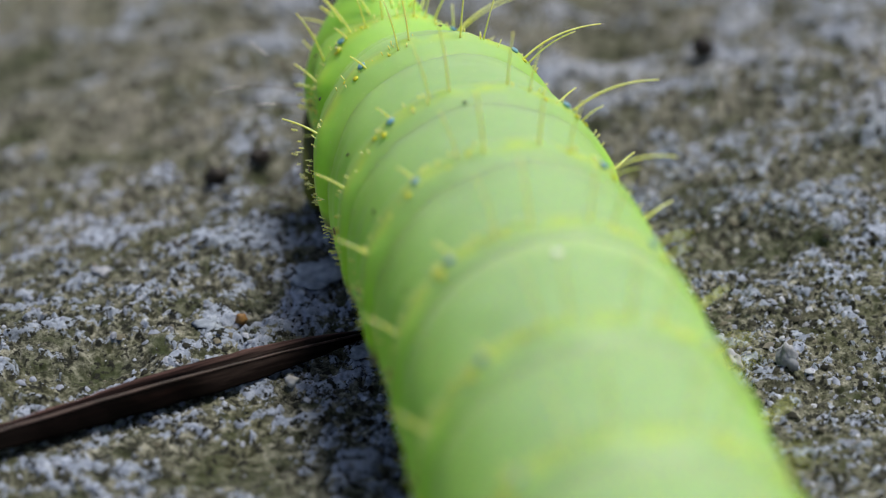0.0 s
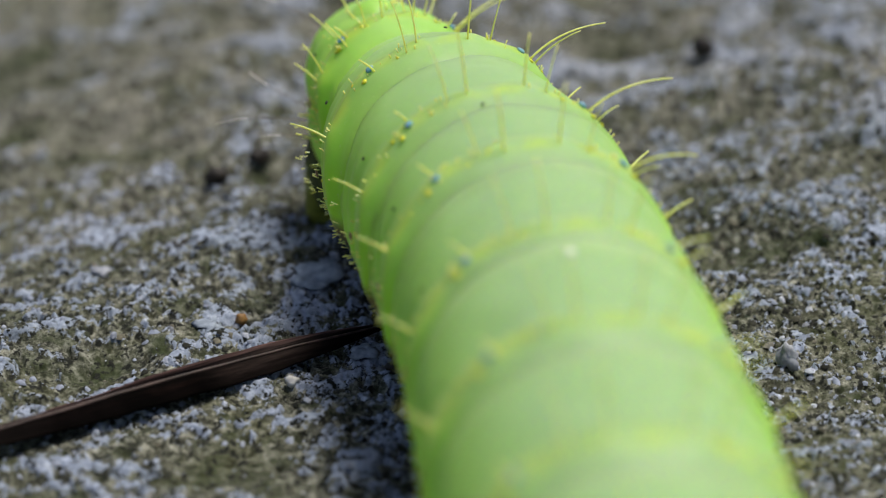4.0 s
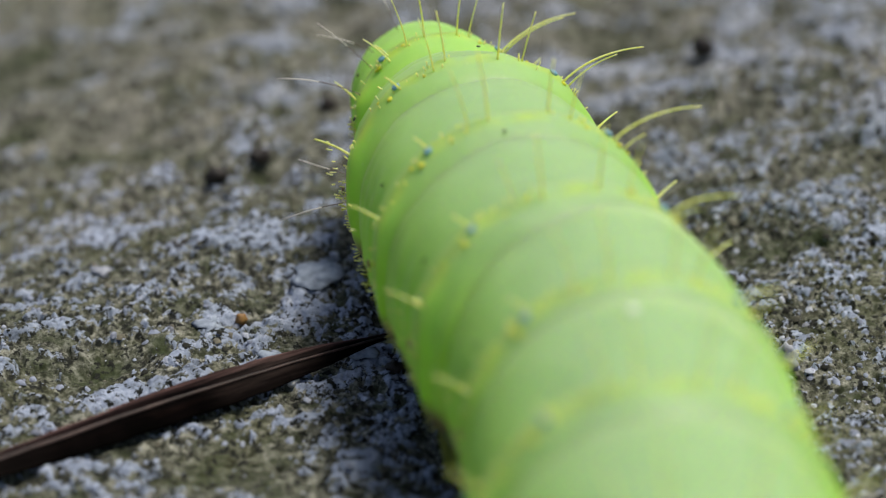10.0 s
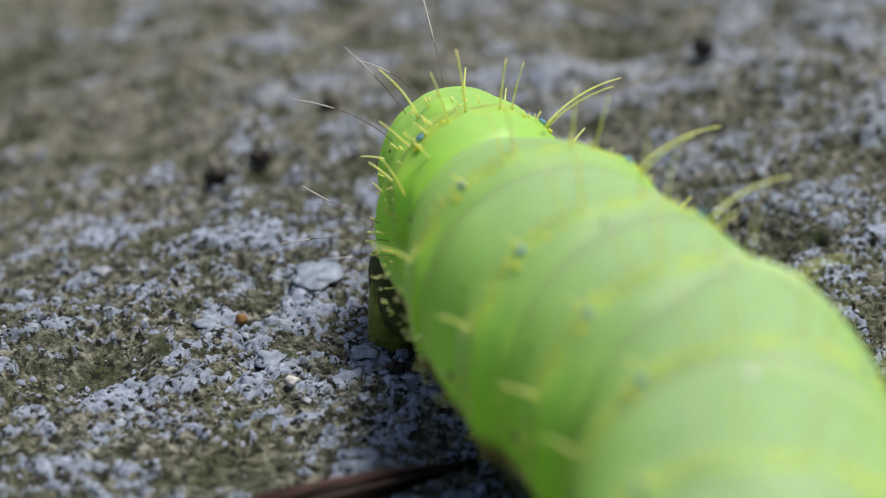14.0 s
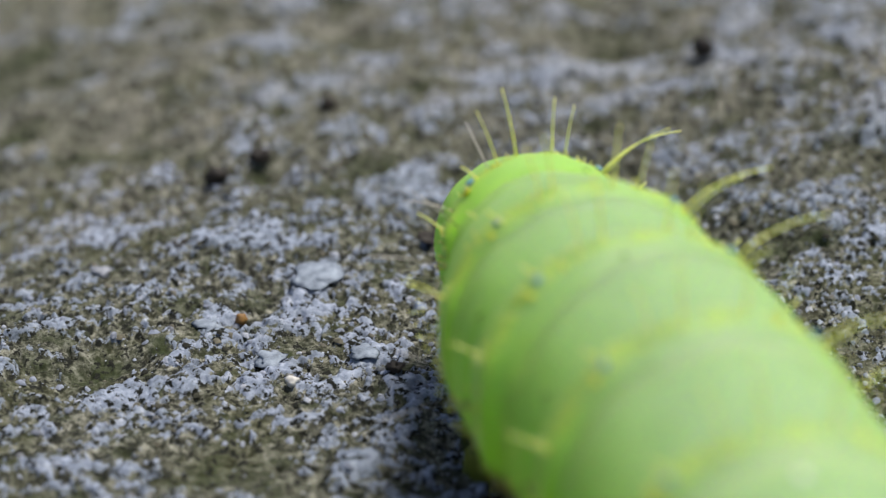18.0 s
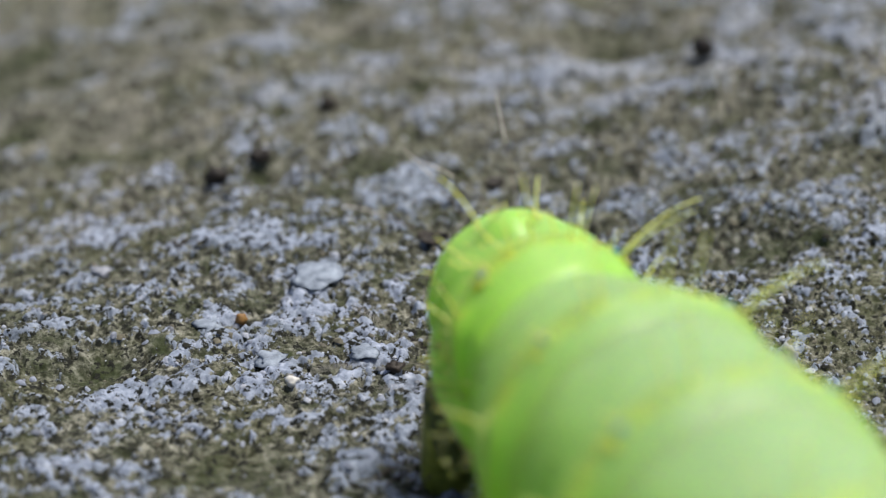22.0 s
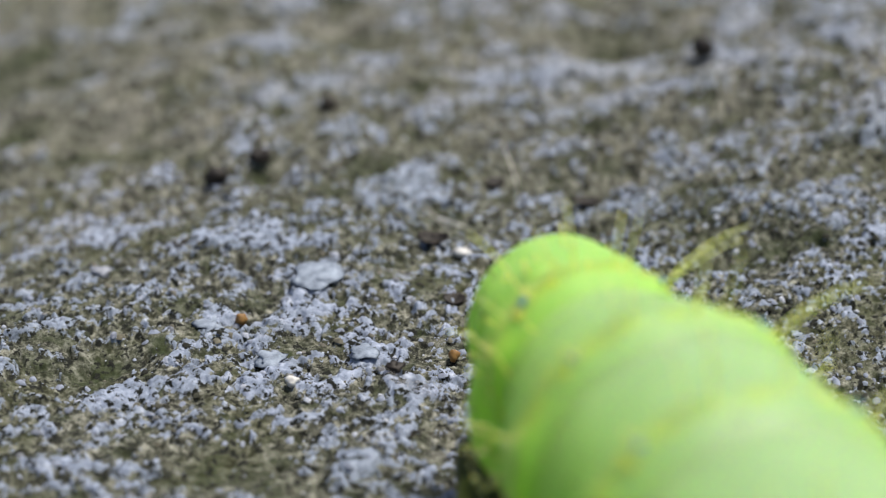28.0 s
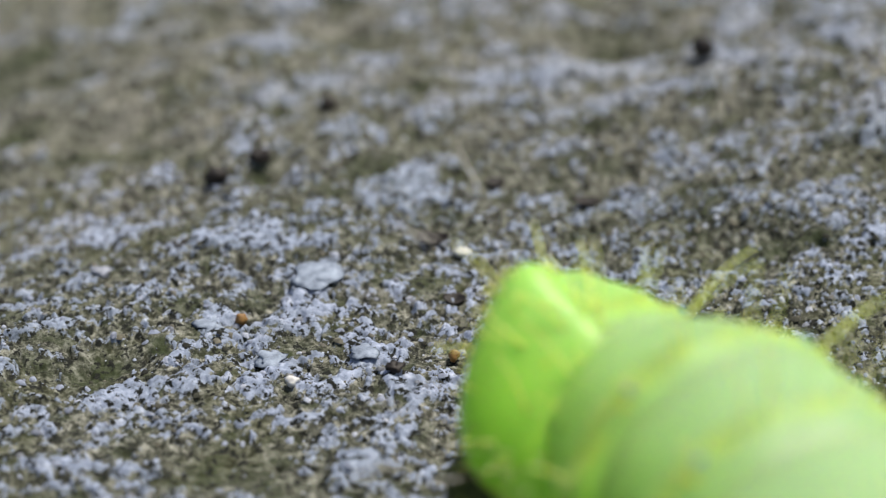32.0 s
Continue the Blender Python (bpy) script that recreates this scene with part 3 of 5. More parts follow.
# outline of the tail seen from the side: mm along the body, half width, height of the back, height of the belly
TAIL = [(4.0, 4.00, 12.30, 2.6), (2.8, 4.35, 12.80, 2.2), (1.6, 4.61, 13.00, 2.0), (0.4, 4.53, 13.50, 1.9), (-0.8, 4.45, 14.10, 2.0), (-1.8, 4.40, 14.70, 2.2),
        (-2.6, 4.10, 14.90, 2.5), (-3.3, 3.60, 14.55, 3.0), (-3.9, 2.80, 13.70, 4.0), (-4.4, 1.74, 12.40, 5.6), (-4.7, 0.90, 11.00, 7.2)]


def build_tail(parent):
    rnd = random.Random(7)
    sides, vs, fs, rise = 64, [], [], []
    rows = []
    for (a, b2) in zip(TAIL, TAIL[1:]):
        for k in range(3):
            rows.append([p + (q - p) * k / 3 for p, q in zip(a, b2)])
    rows.append(list(TAIL[-1]))
    for _ in range(2):
        rows = [rows[0]] + [[(p + 2 * q + r) / 4 for p, q, r in zip(rows[j - 1], rows[j], rows[j + 1])] for j in range(1, len(rows) - 1)] + [rows[-1]]
    for y, w, top, low in rows:
        mid = (top + low) / 2
        for k in range(sides):
            a = -math.pi + TAU * k / sides
            x, z = w * math.sin(a), (top - mid) * math.cos(a)
            # the anal plate is a blunt roof over the rear
            x *= 1 - 0.40 * max(0.0, math.cos(a)) ** 1.5
            f = 1 + 0.012 * noise.noise(Vector((a * 2.2, y / 1.6, 3.3)))
            vs.append((x * f * MM, y * MM, (mid + z * f) * MM))
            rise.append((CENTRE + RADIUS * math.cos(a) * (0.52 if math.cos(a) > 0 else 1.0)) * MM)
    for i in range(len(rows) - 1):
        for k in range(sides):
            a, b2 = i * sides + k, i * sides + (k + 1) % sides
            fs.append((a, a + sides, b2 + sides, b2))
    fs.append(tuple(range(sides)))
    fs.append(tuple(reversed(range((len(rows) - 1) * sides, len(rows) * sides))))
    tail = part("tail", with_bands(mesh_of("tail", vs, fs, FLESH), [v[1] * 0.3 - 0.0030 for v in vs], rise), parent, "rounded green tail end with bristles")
    for sidew in (-1, 1):
        # dark side plate and yellow clasper below it
        v, f = blob(2.4 * MM, 4.0 + sidew, 0.36, 1.0, 1.0, 0.08, 14, 20)
        part("side_plate", mesh_of("side_plate", [q + Vector((sidew * 3.5, -1.7, 5.0)) * MM for q in v], f, PLATE), tail, "dark green triangular side plate")
        pts = [Vector((sidew * 2.8, -2.2, 5.2)), Vector((sidew * 3.0, -2.6, 3.8)), Vector((sidew * 3.1, -2.8, 2.4)), Vector((sidew * 3.1, -2.9, 1.4)), Vector((sidew * 3.0, -2.9, 0.4))]
        v, f = tube([p * MM for p in pts], [r * MM for r in (1.6, 1.4, 1.25, 1.25, 0.95)], 20)
        clasp = part("clasper", mesh_of("clasper", v, f, FOOT), tail, "yellow-green clasper foot gripping the stone")
        for j in range(4):
            a = Vector((sidew * (4.2 - 0.2 * j), -3.6 + 0.4 * j, 2.4))
            v, f = tube(curve_points(a * MM, (sidew * 0.9, -0.3 + 0.2 * j, -0.4), (sidew * .2, 0, -0.2), rnd.uniform(1.8, 3.6) * MM, 6), [0.035 * MM] * 5 + [0.012 * MM], 5)
            part("hair", mesh_of("hair", v, f, HAIR_DARK), clasp, "fine dark hair")
        # bristles round the plate
        for x, y, z, wx, wy, wz, length in ((1.8, -2.8, 14.3, 0.2, -0.5, 1.0, 3.2), (3.0, -1.0, 12.9, 0.5, -0.4, 0.9, 3.4), (1.2, 0.6, 13.1, 0.1, -0.5, 1.0, 3.4),
                                          (2.8, 1.4, 12.4, 0.3, -0.4, 1.0, 3.8), (4.9, 0.4, 11.0, 0.2, -0.2, 1.0, 3.4), (4.5, -2.2, 10.2, 0.3, -0.4, 1.0, 1.6),
                                          (3.0, -3.7, 11.6, 0.5, -1.0, 0.4, 2.0)):
            p = Vector((sidew * x * 0.76, y, z - 0.4)) * MM
            bend = Vector((sidew * rnd.uniform(-.3, .9), rnd.uniform(-.6, .3), rnd.uniform(-.5, .3)))
            part("bristle", bristle_mesh(p, (sidew * wx, wy + rnd.uniform(-.2, .2), wz), bend, length * rnd.uniform(.7, 1.05), 0.065), tail)
        p, n = Vector((sidew * 2.2, 0.2, 12.1)) * MM, Vector((sidew * 0.5, 0, 0.85))
        wart("yellow_wart", p, n, 0.14, YELLOW, tail)
    # long fine hairs with pale tips that trail behind
    for x, y, z, wx, wy, wz, length in ((-5.4, -0.5, 9.0, -1.0, -0.5, 0.25, 8.0), (-5.1, -1.5, 9.4, -0.9, -0.7, 0.35, 6.2), (-5.5, 0.4, 8.6, -1.0, -0.3, 0.15, 4.5),
                                      (-2.8, -3.4, 12.6, -0.45, -0.7, 0.8, 7.4), (-1.0, -4.0, 13.0, -0.2, -0.8, 0.8, 6.8), (0.6, -4.0, 13.1, 0.05, -0.8, 0.8, 7.4),
                                      (1.5, -3.8, 13.2, 0.25, -0.8, 0.7, 8.4), (3.6, -2.8, 11.6, 0.6, -0.8, 0.4, 6.0)):
        pts = curve_points(Vector((-x * 0.78, y, z - 0.4)) * MM, (-wx, wy, wz), (rnd.uniform(-.4, 1.1), rnd.uniform(-.9, .2), rnd.uniform(-.9, .2)), 0.85 * length * MM, 12)
        v, f = tube(pts[:8], [0.024 * MM] * 8, 5)
        hair = part("hair", mesh_of("hair", v, f, HAIR_DARK), tail, "long fine dark hair")
        v, f = tube(pts[7:], [0.026 * MM, 0.034 * MM, 0.034 * MM, 0.028 * MM, 0.012 * MM], 5)
        part("hair_tip", mesh_of("hair_tip", v, f, HAIR_PALE), hair, "whitish curled tip")
    # short stubble along the rim
    vs, fs = [], []
    for j in range(90):
        a = rnd.uniform(-1.9, 1.9)
        q = rnd.choice(rows[4:-2])
        mid = (q[2] + q[3]) / 2
        n = Vector((math.sin(a), -0.3, math.cos(a))).normalized()
        p = Vector((q[1] * math.sin(a) * (1 - 0.40 * max(0.0, math.cos(a)) ** 1.5), q[0], mid + (q[2] - mid) * math.cos(a))) * MM
        v, f = tube(curve_points(p - n * 0.05 * MM, n, (0, -0.2, 0.2), rnd.uniform(0.3, 0.7) * MM, 3), [0.05 * MM, 0.05 * MM, 0.065 * MM], 5)
        k = len(vs)
        vs += v
        fs += [tuple(b3 + k for b3 in t) for t in f]
    tagged(part("setae", mesh_of("setae", vs, fs, BRISTLE), tail), kind="stuff")
    return tail


def build_head(seg):
    v, f = blob(5.2 * MM, 2.0, 0.95, 0.75, 0.95, 0.05, 16, 24)
    part("head", mesh_of("head", [q + Vector((0, 3.0, 6.0)) * MM for q in v], f, HEAD), seg, "rounded brown head capsule")


caterpillar = tagged(new("caterpillar"), "plump bright green caterpillar with yellow bristles crawling on stone", "caterpillar")
tail = build_tail(caterpillar)
segments = [build_segment(caterpillar, i) for i in range(11)]
build_head(segments[10])


# ---- the dry leaf that the caterpillar drags along ----
LEAF_AXIS = 0.75
LEAF_SHAPE = [(0.0, 0.10), (0.06, 0.28), (0.13, 0.66), (0.23, 1.02), (0.32, 1.12), (0.45, 1.14), (0.58, 1.0), (0.68, 0.70), (0.85, 0.45), (1.0, 0.30)]


def leaf_point(u, s2, low=0):
    """u from tip to stalk, s2 across the fold from -1 to 1: a V-shaped strip that twists along its length."""
    w = float(np.interp(u, [p for p, _ in LEAF_SHAPE], [q for _, q in LEAF_SHAPE]))
    w *= 0.90 + 0.07 * noise.noise(Vector((u * 22, s2 * 2, 1.0))) + 0.04 * noise.noise(Vector((u * 70, s2, 4.0)))
    a = radians(50 - 70 * u) if u < 0.5 else radians(15 - 10 * (u - 0.5))
    d, n = Vector((0, math.cos(a), math.sin(a))), Vector((0, -math.sin(a), math.cos(a)))
    sink = 0.50 * w * (1 - abs(s2) ** 1.3) + 0.06 * noise.noise(Vector((u * 14, s2 * 1.5, 7.0))) - 0.09 * low
    mid = Vector((-u * 36.0, 0.25 * math.sin(u * 5.0), LEAF_AXIS + 0.10 * noise.noise(Vector((u * 5, 0, 2.0)))))
    return (mid + d * (s2 * w) + n * (sink - 0.2 * w)) * MM


def build_leaf():
    """A narrow folded blade along -X, its tip at the origin."""
    n = 100
    prof = [-1.0, -0.9, -0.7, -0.45, -0.2, -0.07, 0.0, 0.07, 0.2, 0.45, 0.7, 0.9, 1.0]
    vs, fs, across = [], [], []
    m = len(prof)
    for low in (0, 1):
        for i in range(n + 1):
            for s2 in prof:
                vs.append(leaf_point(i / n, s2, low))
                across.append(0.2 if low else 0.5 + 0.5 * s2)
    k = (n + 1) * m
    for i in range(n):
        for j in range(m - 1):
            a = i * m + j
            fs.append((a, a + 1, a + m + 1, a + m))
            fs.append((k + a, k + a + m, k + a + m + 1, k + a + 1))
        a = i * m
        fs.append((a, a + m, k + a + m, k + a))
        a = i * m + m - 1
        fs.append((a, k + a, k + a + m, a + m))
    for i, flip in ((0, False), (n, True)):
        for j in range(m - 1):
            a = i * m + j
            q = (a, k + a, k + a + 1, a + 1)
            fs.append(tuple(reversed(q)) if flip else q)
    me = mesh_of("dry_leaf", vs, fs, LEAF)
    a = me.attributes.new("across", "FLOAT", "POINT")
    a.data.foreach_set("value", across)
    ob = new("dry_leaf", me)
    # raised midrib along the bottom of the fold, its highlight painted as paler brown
    pts = [leaf_point(i / n, 0.0) for i in range(3, 97)]
    v, f = tube(pts, [(0.05 + 0.05 * math.sin(math.pi * i / 94)) * MM for i in range(94)], 6)
    part("midrib", mesh_of("midrib", v, f, RIB), ob, "raised pale brown midrib")
    return tagged(ob, "narrow folded dark brown dry leaf lying on stone", "leaf")


leaf = build_leaf()


# ---- crumbs on the stone ----
def crumb(name, x, y, size, sx, sy, sz, mat, label, turn=0.0, seed=1.0, rough=0.4, sink=0.0):
    vs, fs = blob(size * MM, seed, sx, sy, sz, rough, 10, 16)
    ob = new(name, mesh_of(name, vs, fs, mat))
    ob.matrix_basis = pose(x * MM, y * MM, (ground_z(x, y) + size * sz * (1 - sink)) * MM, 0, 0, turn)
    kinds = {"bark_flake": ("bark", "bark flakes on the stone"), "lichen_patch": ("lichen", "lichen patches on the stone"),
             "seed_grain": ("seed", "seed grains on the stone"), "stone_chip": ("stone chip", "stone chips"), "white_chip": ("stone chip", "stone chips")}
    category, group = kinds[name]
    return tagged(ob, label, category, group)


def build_flake(x, y, length, width, curl, turn, label, seed, tilt=0.0):
    """A thin curled chip of bark with torn edges."""
    n, m, vs, fs = 14, 6, [], []
    for low in (0, 1):
        for i in range(n + 1):
            u = 2.0 * i / n - 1
            w = width * (1 - abs(u) ** 2.6) ** 0.7 * (1 + 0.35 * noise.noise(Vector((u * 3.0, seed, 0)))) + 0.04
            for k in range(m + 1):
                v = 2.0 * k / m - 1
                z = curl * (0.6 * u * u + 0.5 * v * v) * width + 0.07 * noise.noise(Vector((u * 4, v * 3, seed))) - 0.10 * low
                vs.append(Vector((length * u, w * (v + 0.25 * noise.noise(Vector((u * 5, v, seed + 4)))), z)) * MM)
    k0 = (n + 1) * (m + 1)
    for i in range(n):
        for k in range(m):
            a = i * (m + 1) + k
            fs.append((a, a + m + 1, a + m + 2, a + 1))
            fs.append((k0 + a, k0 + a + 1, k0 + a + m + 2, k0 + a + m + 1))
        for a in (i * (m + 1), i * (m + 1) + m):
            fs.append((a, k0 + a, k0 + a + m + 1, a + m + 1))
    for i in (0, n):
        for k in range(m):
            a = i * (m + 1) + k
            fs.append((a, a + 1, k0 + a + 1, k0 + a))
    ob = new("bark_flake", mesh_of("bark_flake", vs, fs, BARK))
    ob.matrix_basis = pose(x * MM, y * MM, (ground_z(x, y) + 0.14) * MM, tilt, 0, turn)
    return tagged(ob, label, "bark", "bark flakes on the stone")


def build_crumbs():
    build_flake(-0.58, 0.97, 0.92, 0.42, 1.0, -4, "curled black bark flake on the stone", 3.7, 16)
    build_flake(3.19, 10.23, 0.62, 0.35, 0.8, 4, "thin black bark flake on the stone", 4.9, 14)
    build_flake(8.61, 6.90, 0.85, 0.34, 0.5, -5, "thin dark brown bark flake on the stone", 6.1, 10)
    build_flake(0.62, -5.72, 0.62, 0.36, 0.7, -8, "short dark bark flake on the stone", 7.7, 18)
    build_flake(-14.99, 0.93, 0.55, 0.35, 0.9, 12, "flat dark bark crumb on the stone", 12.9)
    crumb("bark_flake", -2.48, -14.30, 0.50, 1.00, 0.80, 0.50, BARK, "crumbly dark brown bark bit", 0, 8.3, 0.6)
    crumb("bark_flake", 17.61, 27.19, 0.80, 0.90, 0.90, 0.90, BARK, "dark reddish brown bark crumb in a hollow", 0, 9.3)
    # black lump put in for the shade of a deep pit
    crumb("bark_flake", -13.99, 11.02, 0.75, 1.00, 0.80, 0.80, BARK, "black lump standing for the shade in a stone pit", 0, 10.7)
    crumb("bark_flake", -11.46, 13.36, 0.70, 1.00, 0.80, 0.70, BARK, "black lump in a stone hollow", 20, 18.7)
    crumb("bark_flake", -7.58, 21.09, 0.60, 1.00, 0.70, 0.80, BARK, "small black crumb on the stone", 30, 11.9)
    crumb("seed_grain", -10.92, -7.33, 0.34, 1.00, 0.90, 0.90, AMBER, "small amber brown grain lying in a pale pit", 20, 1.3)
    crumb("seed_grain", 0.56, -11.88, 0.34, 0.90, 0.90, 1.00, AMBER, "small reddish brown grain on the stone", 0, 2.1)
    crumb("white_chip", 1.16, 0.09, 0.55, 1.00, 0.60, 0.50, CHIP, "small white flake beside a bark flake", -10, 13.3, 0.3)
    crumb("white_chip", -19.29, -1.53, 0.50, 1.00, 0.80, 0.60, QUARTZ, "pale pinkish stone chip half sunk in crust", 10, 14.3, 0.6, 0.5)
    crumb("stone_chip", 17.83, -12.85, 0.62, 0.80, 0.80, 1.00, QUARTZ, "pale grey angular stone chip", 0, 15.1, 1, 0.3)
    crumb("stone_chip", 15.13, -12.24, 0.50, 0.80, 0.90, 0.80, QUARTZ, "pale grey angular stone chip", 40, 17.7, 1, 0.4)
    crumb("stone_chip", -7.73, -14.69, 0.30, 1.00, 0.90, 0.80, CHIP, "tiny white stone chip set in the crust", 0, 16.1, 0.9, 0.3)

    # smooth bluish lichen cushions: x, y, half-length, half-width (mm)
    for i, (x, y, sx, sy) in enumerate([
            (-7.00, -3.16, 1.45, 1.45), (-12.59, -8.04, 0.75, 1.30), (-4.02, -11.68, 0.70, 0.80), (-9.02, -12.14, 0.80, 1.00)]):
        crumb("lichen_patch", x, y, 1.0, 0.9 * sx, 0.9 * sy, 0.17, LICHEN, "smooth pale bluish lichen cushion on stone", 12, 30.0 + 1.7 * i, 0.9, 0.55)


build_crumbs()


# ---- what moves ----
def mm(x, y, turn=0.0, roll=0.0, z=0.0, tilt=0.0):
    """A pose on the stone from mm, its head end turned by that many degrees from straight towards the viewer, rolled about its own axis, raised by z, its rear tipped down by tilt."""
    lift = Matrix.Translation((0, 0, CENTRE * MM))
    return pose(x * MM, y * MM, z * MM, 0, 0, turn + 180) @ lift @ pose(0, 0, 0, tilt, -roll, 0) @ lift.inverted()


def blade(x0, y0, x1, y1, roll=0.0):
    """The leaf with its tip at x1, y1 and its blade lying towards x0, y0, rolled about its length."""
    lift = Matrix.Translation((0, 0, LEAF_AXIS * MM))
    return pose(x1 * MM, y1 * MM, 0, 0, 0, math.degrees(math.atan2(y1 - y0, x1 - x0))) @ lift @ pose(0, 0, 0, roll, 0, 0) @ lift.inverted()


def spot(x, y):
    return pose(x * MM, y * MM, 0)


def motions():
    walk(caterpillar, [(0, spot(-0.23, -5.41)), (0.5, spot(-0.35, -5.54)), (1, spot(-0.59, -5.60)), (1.5, spot(-0.52, -5.11)), (2, spot(-0.16, -5.02)), (2.5, spot(0.25, -4.83)), (3, spot(0.02, -5.00)), (3.5, spot(0.03, -5.24)), (5.5, spot(0.75, -7.11)), (6, spot(0.76, -7.43)), (6.5, spot(0.72, -7.87)), (7, spot(0.78, -8.03)), (7.5, spot(0.78, -8.13)), (8, spot(0.57, -8.47)), (8.5, spot(0.51, -8.85)), (9, spot(0.73, -8.99)), (9.5, spot(1.46, -8.51)), (10, spot(1.64, -8.33)), (10.5, spot(2.47, -9.71)), (11, spot(3.33, -10.24)), (11.5, spot(4.14, -11.36)), (12, spot(4.86, -14.80)), (12.5, spot(4.95, -17.13)), (13, spot(5.01, -17.96)), (13.5, spot(5.02, -19.03)), (14, spot(4.77, -19.40)), (14.5, spot(4.39, -19.91)), (16.5, spot(4.13, -21.94)), (17, spot(4.61, -22.30)), (17.5, spot(5.52, -23.15)), (18, spot(6.39, -23.49)), (18.5, spot(7.32, -23.67)), (19, spot(7.28, -26.49)), (19.5, spot(8.03, -29.50)), (20, spot(8.24, -31.13)), (20.5, spot(8.32, -32.18)), (21, spot(8.22, -32.79)), (21.5, spot(8.01, -33.24)), (22, spot(7.83, -33.68)), (22.5, spot(7.72, -34.30)), (23, spot(7.65, -34.74)), (23.5, spot(7.65, -34.90)), (24, spot(7.66, -35.02)), (24.5, spot(7.68, -35.12)), (25, spot(7.71, -35.17)), (25.5, spot(7.75, -35.19)), (27.5, spot(8.67, -34.90)), (28, spot(8.99, -35.26)), (28.5, spot(8.90, -35.45)), (29, spot(8.82, -35.59)), (29.5, spot(8.92, -35.70)), (30, spot(9.15, -35.83)), (30.5, spot(9.56, -36.18)), (31, spot(10.04, -36.60)), (31.5, spot(10.44, -36.88)), (32, spot(10.81, -37.13))])
    walk(tail, [(0, mm(-2.95, 9.19, 18.8, 0.0, -0.22)), (0.5, mm(-2.87, 9.08, 17.3, 0.0, -0.13)), (1, mm(-2.68, 9.03, 16.2, 0.0, -0.37)), (1.5, mm(-2.78, 8.78, 17.5, 0.0, -1.56)), (2, mm(-2.94, 8.65, 21.3, 0.0, -1.68)), (2.5, mm(-3.18, 8.48, 25.1, 0.0, -1.93)), (3, mm(-3.05, 8.48, 22.7, 0.0, -2.08)), (3.5, mm(-3.01, 8.42, 22.2, 0.0, -1.75)), (5.5, mm(-3.40, 9.16, 24.5, 0.0, -1.43)), (6, mm(-3.35, 8.89, 24.5, 0.0, -1.85)), (6.5, mm(-3.30, 9.09, 23.2, 0.0, -2.06)), (7, mm(-3.29, 9.12, 24.1, 0.0, -2.16)), (7.5, mm(-3.37, 9.02, 24.5, 0.0, -2.15)), (8, mm(-3.32, 9.06, 23.3, 0.0, -2.07)), (8.5, mm(-3.17, 9.08, 21.5, 0.0, -2.28)), (9, mm(-2.94, 8.69, 23.5, 0.0, -1.98)), (9.5, mm(-2.98, 7.95, 33.9, 0.0, -1.70)), (10, mm(-0.75, 5.86, 48.5, 0.0, -2.84)), (10.5, mm(-0.92, 5.09, 49.2, 0.0, -3.10)), (11, mm(-1.13, 2.85, 51.4, 0.0, -3.30)), (11.5, mm(-1.24, 2.75, 51.1, 0.0, -3.10)), (12, mm(-2.39, 5.65, 48.1, 0.0, -2.58)), (12.5, mm(-2.96, 7.12, 36.4, 0.0, -2.35)), (13, mm(-3.19, 7.75, 32.0, 0.0, -2.16)), (13.5, mm(-3.40, 8.59, 30.3, 0.0, -1.98)), (14, mm(-3.42, 8.68, 30.2, 0.0, -1.85)), (14.5, mm(-3.35, 8.89, 29.1, 0.0, -1.71)), (16.5, mm(-3.20, 8.84, 26.3, 0.0, -1.58)), (17, mm(-1.92, 8.20, 16.9, 0.0, -2.33)), (17.5, mm(-1.22, 6.72, 18.5, 0.0, -3.50)), (18, mm(-0.10, 2.29, 50.0, 0.0, -3.90)), (18.5, mm(-1.12, 1.32, 50.0, 0.0, -3.40)), (19, mm(-1.71, 3.55, 45.0, 0.0, -3.03)), (19.5, mm(-2.70, 5.59, 31.8, 0.0, -2.60)), (20, mm(-3.12, 6.94, 28.9, 0.0, -2.26)), (20.5, mm(-3.45, 7.83, 28.2, 0.0, -2.02)), (21, mm(-3.58, 8.31, 27.3, 0.0, -1.84)), (21.5, mm(-3.61, 8.63, 26.5, 0.0, -1.67)), (22, mm(-3.62, 8.93, 25.8, 0.0, -1.47)), (22.5, mm(-3.66, 9.31, 25.3, 0.0, -1.20)), (23, mm(-3.69, 9.55, 25.0, 0.0, -1.04)), (23.5, mm(-3.69, 9.60, 24.8, 0.0, -1.00)), (24, mm(-3.69, 9.65, 24.6, 0.0, -0.97)), (24.5, mm(-3.69, 9.67, 24.5, 0.0, -0.95)), (25, mm(-3.68, 9.65, 24.6, 0.0, -0.97)), (25.5, mm(-3.67, 9.58, 24.9, 0.0, -1.02)), (27.5, mm(-2.66, 7.74, 30.4, 0.0, -2.51)), (28, mm(-3.04, 6.89, 35.8, 0.0, -2.06)), (28.5, mm(-3.52, 6.34, 42.7, 0.0, -1.62)), (29, mm(-4.06, 5.98, 48.0, 0.0, -1.13)), (29.5, mm(-4.48, 5.69, 48.3, 0.0, -0.78)), (30, mm(-4.84, 5.49, 48.5, 0.0, -0.56)), (30.5, mm(-5.08, 5.45, 48.6, 0.0, -0.41)), (31, mm(-5.28, 5.49, 48.5, 0.0, -0.27)), (31.5, mm(-5.31, 5.48, 48.4, 0.0, -0.28)), (32, mm(-5.27, 5.48, 48.3, 0.0, -0.33))])
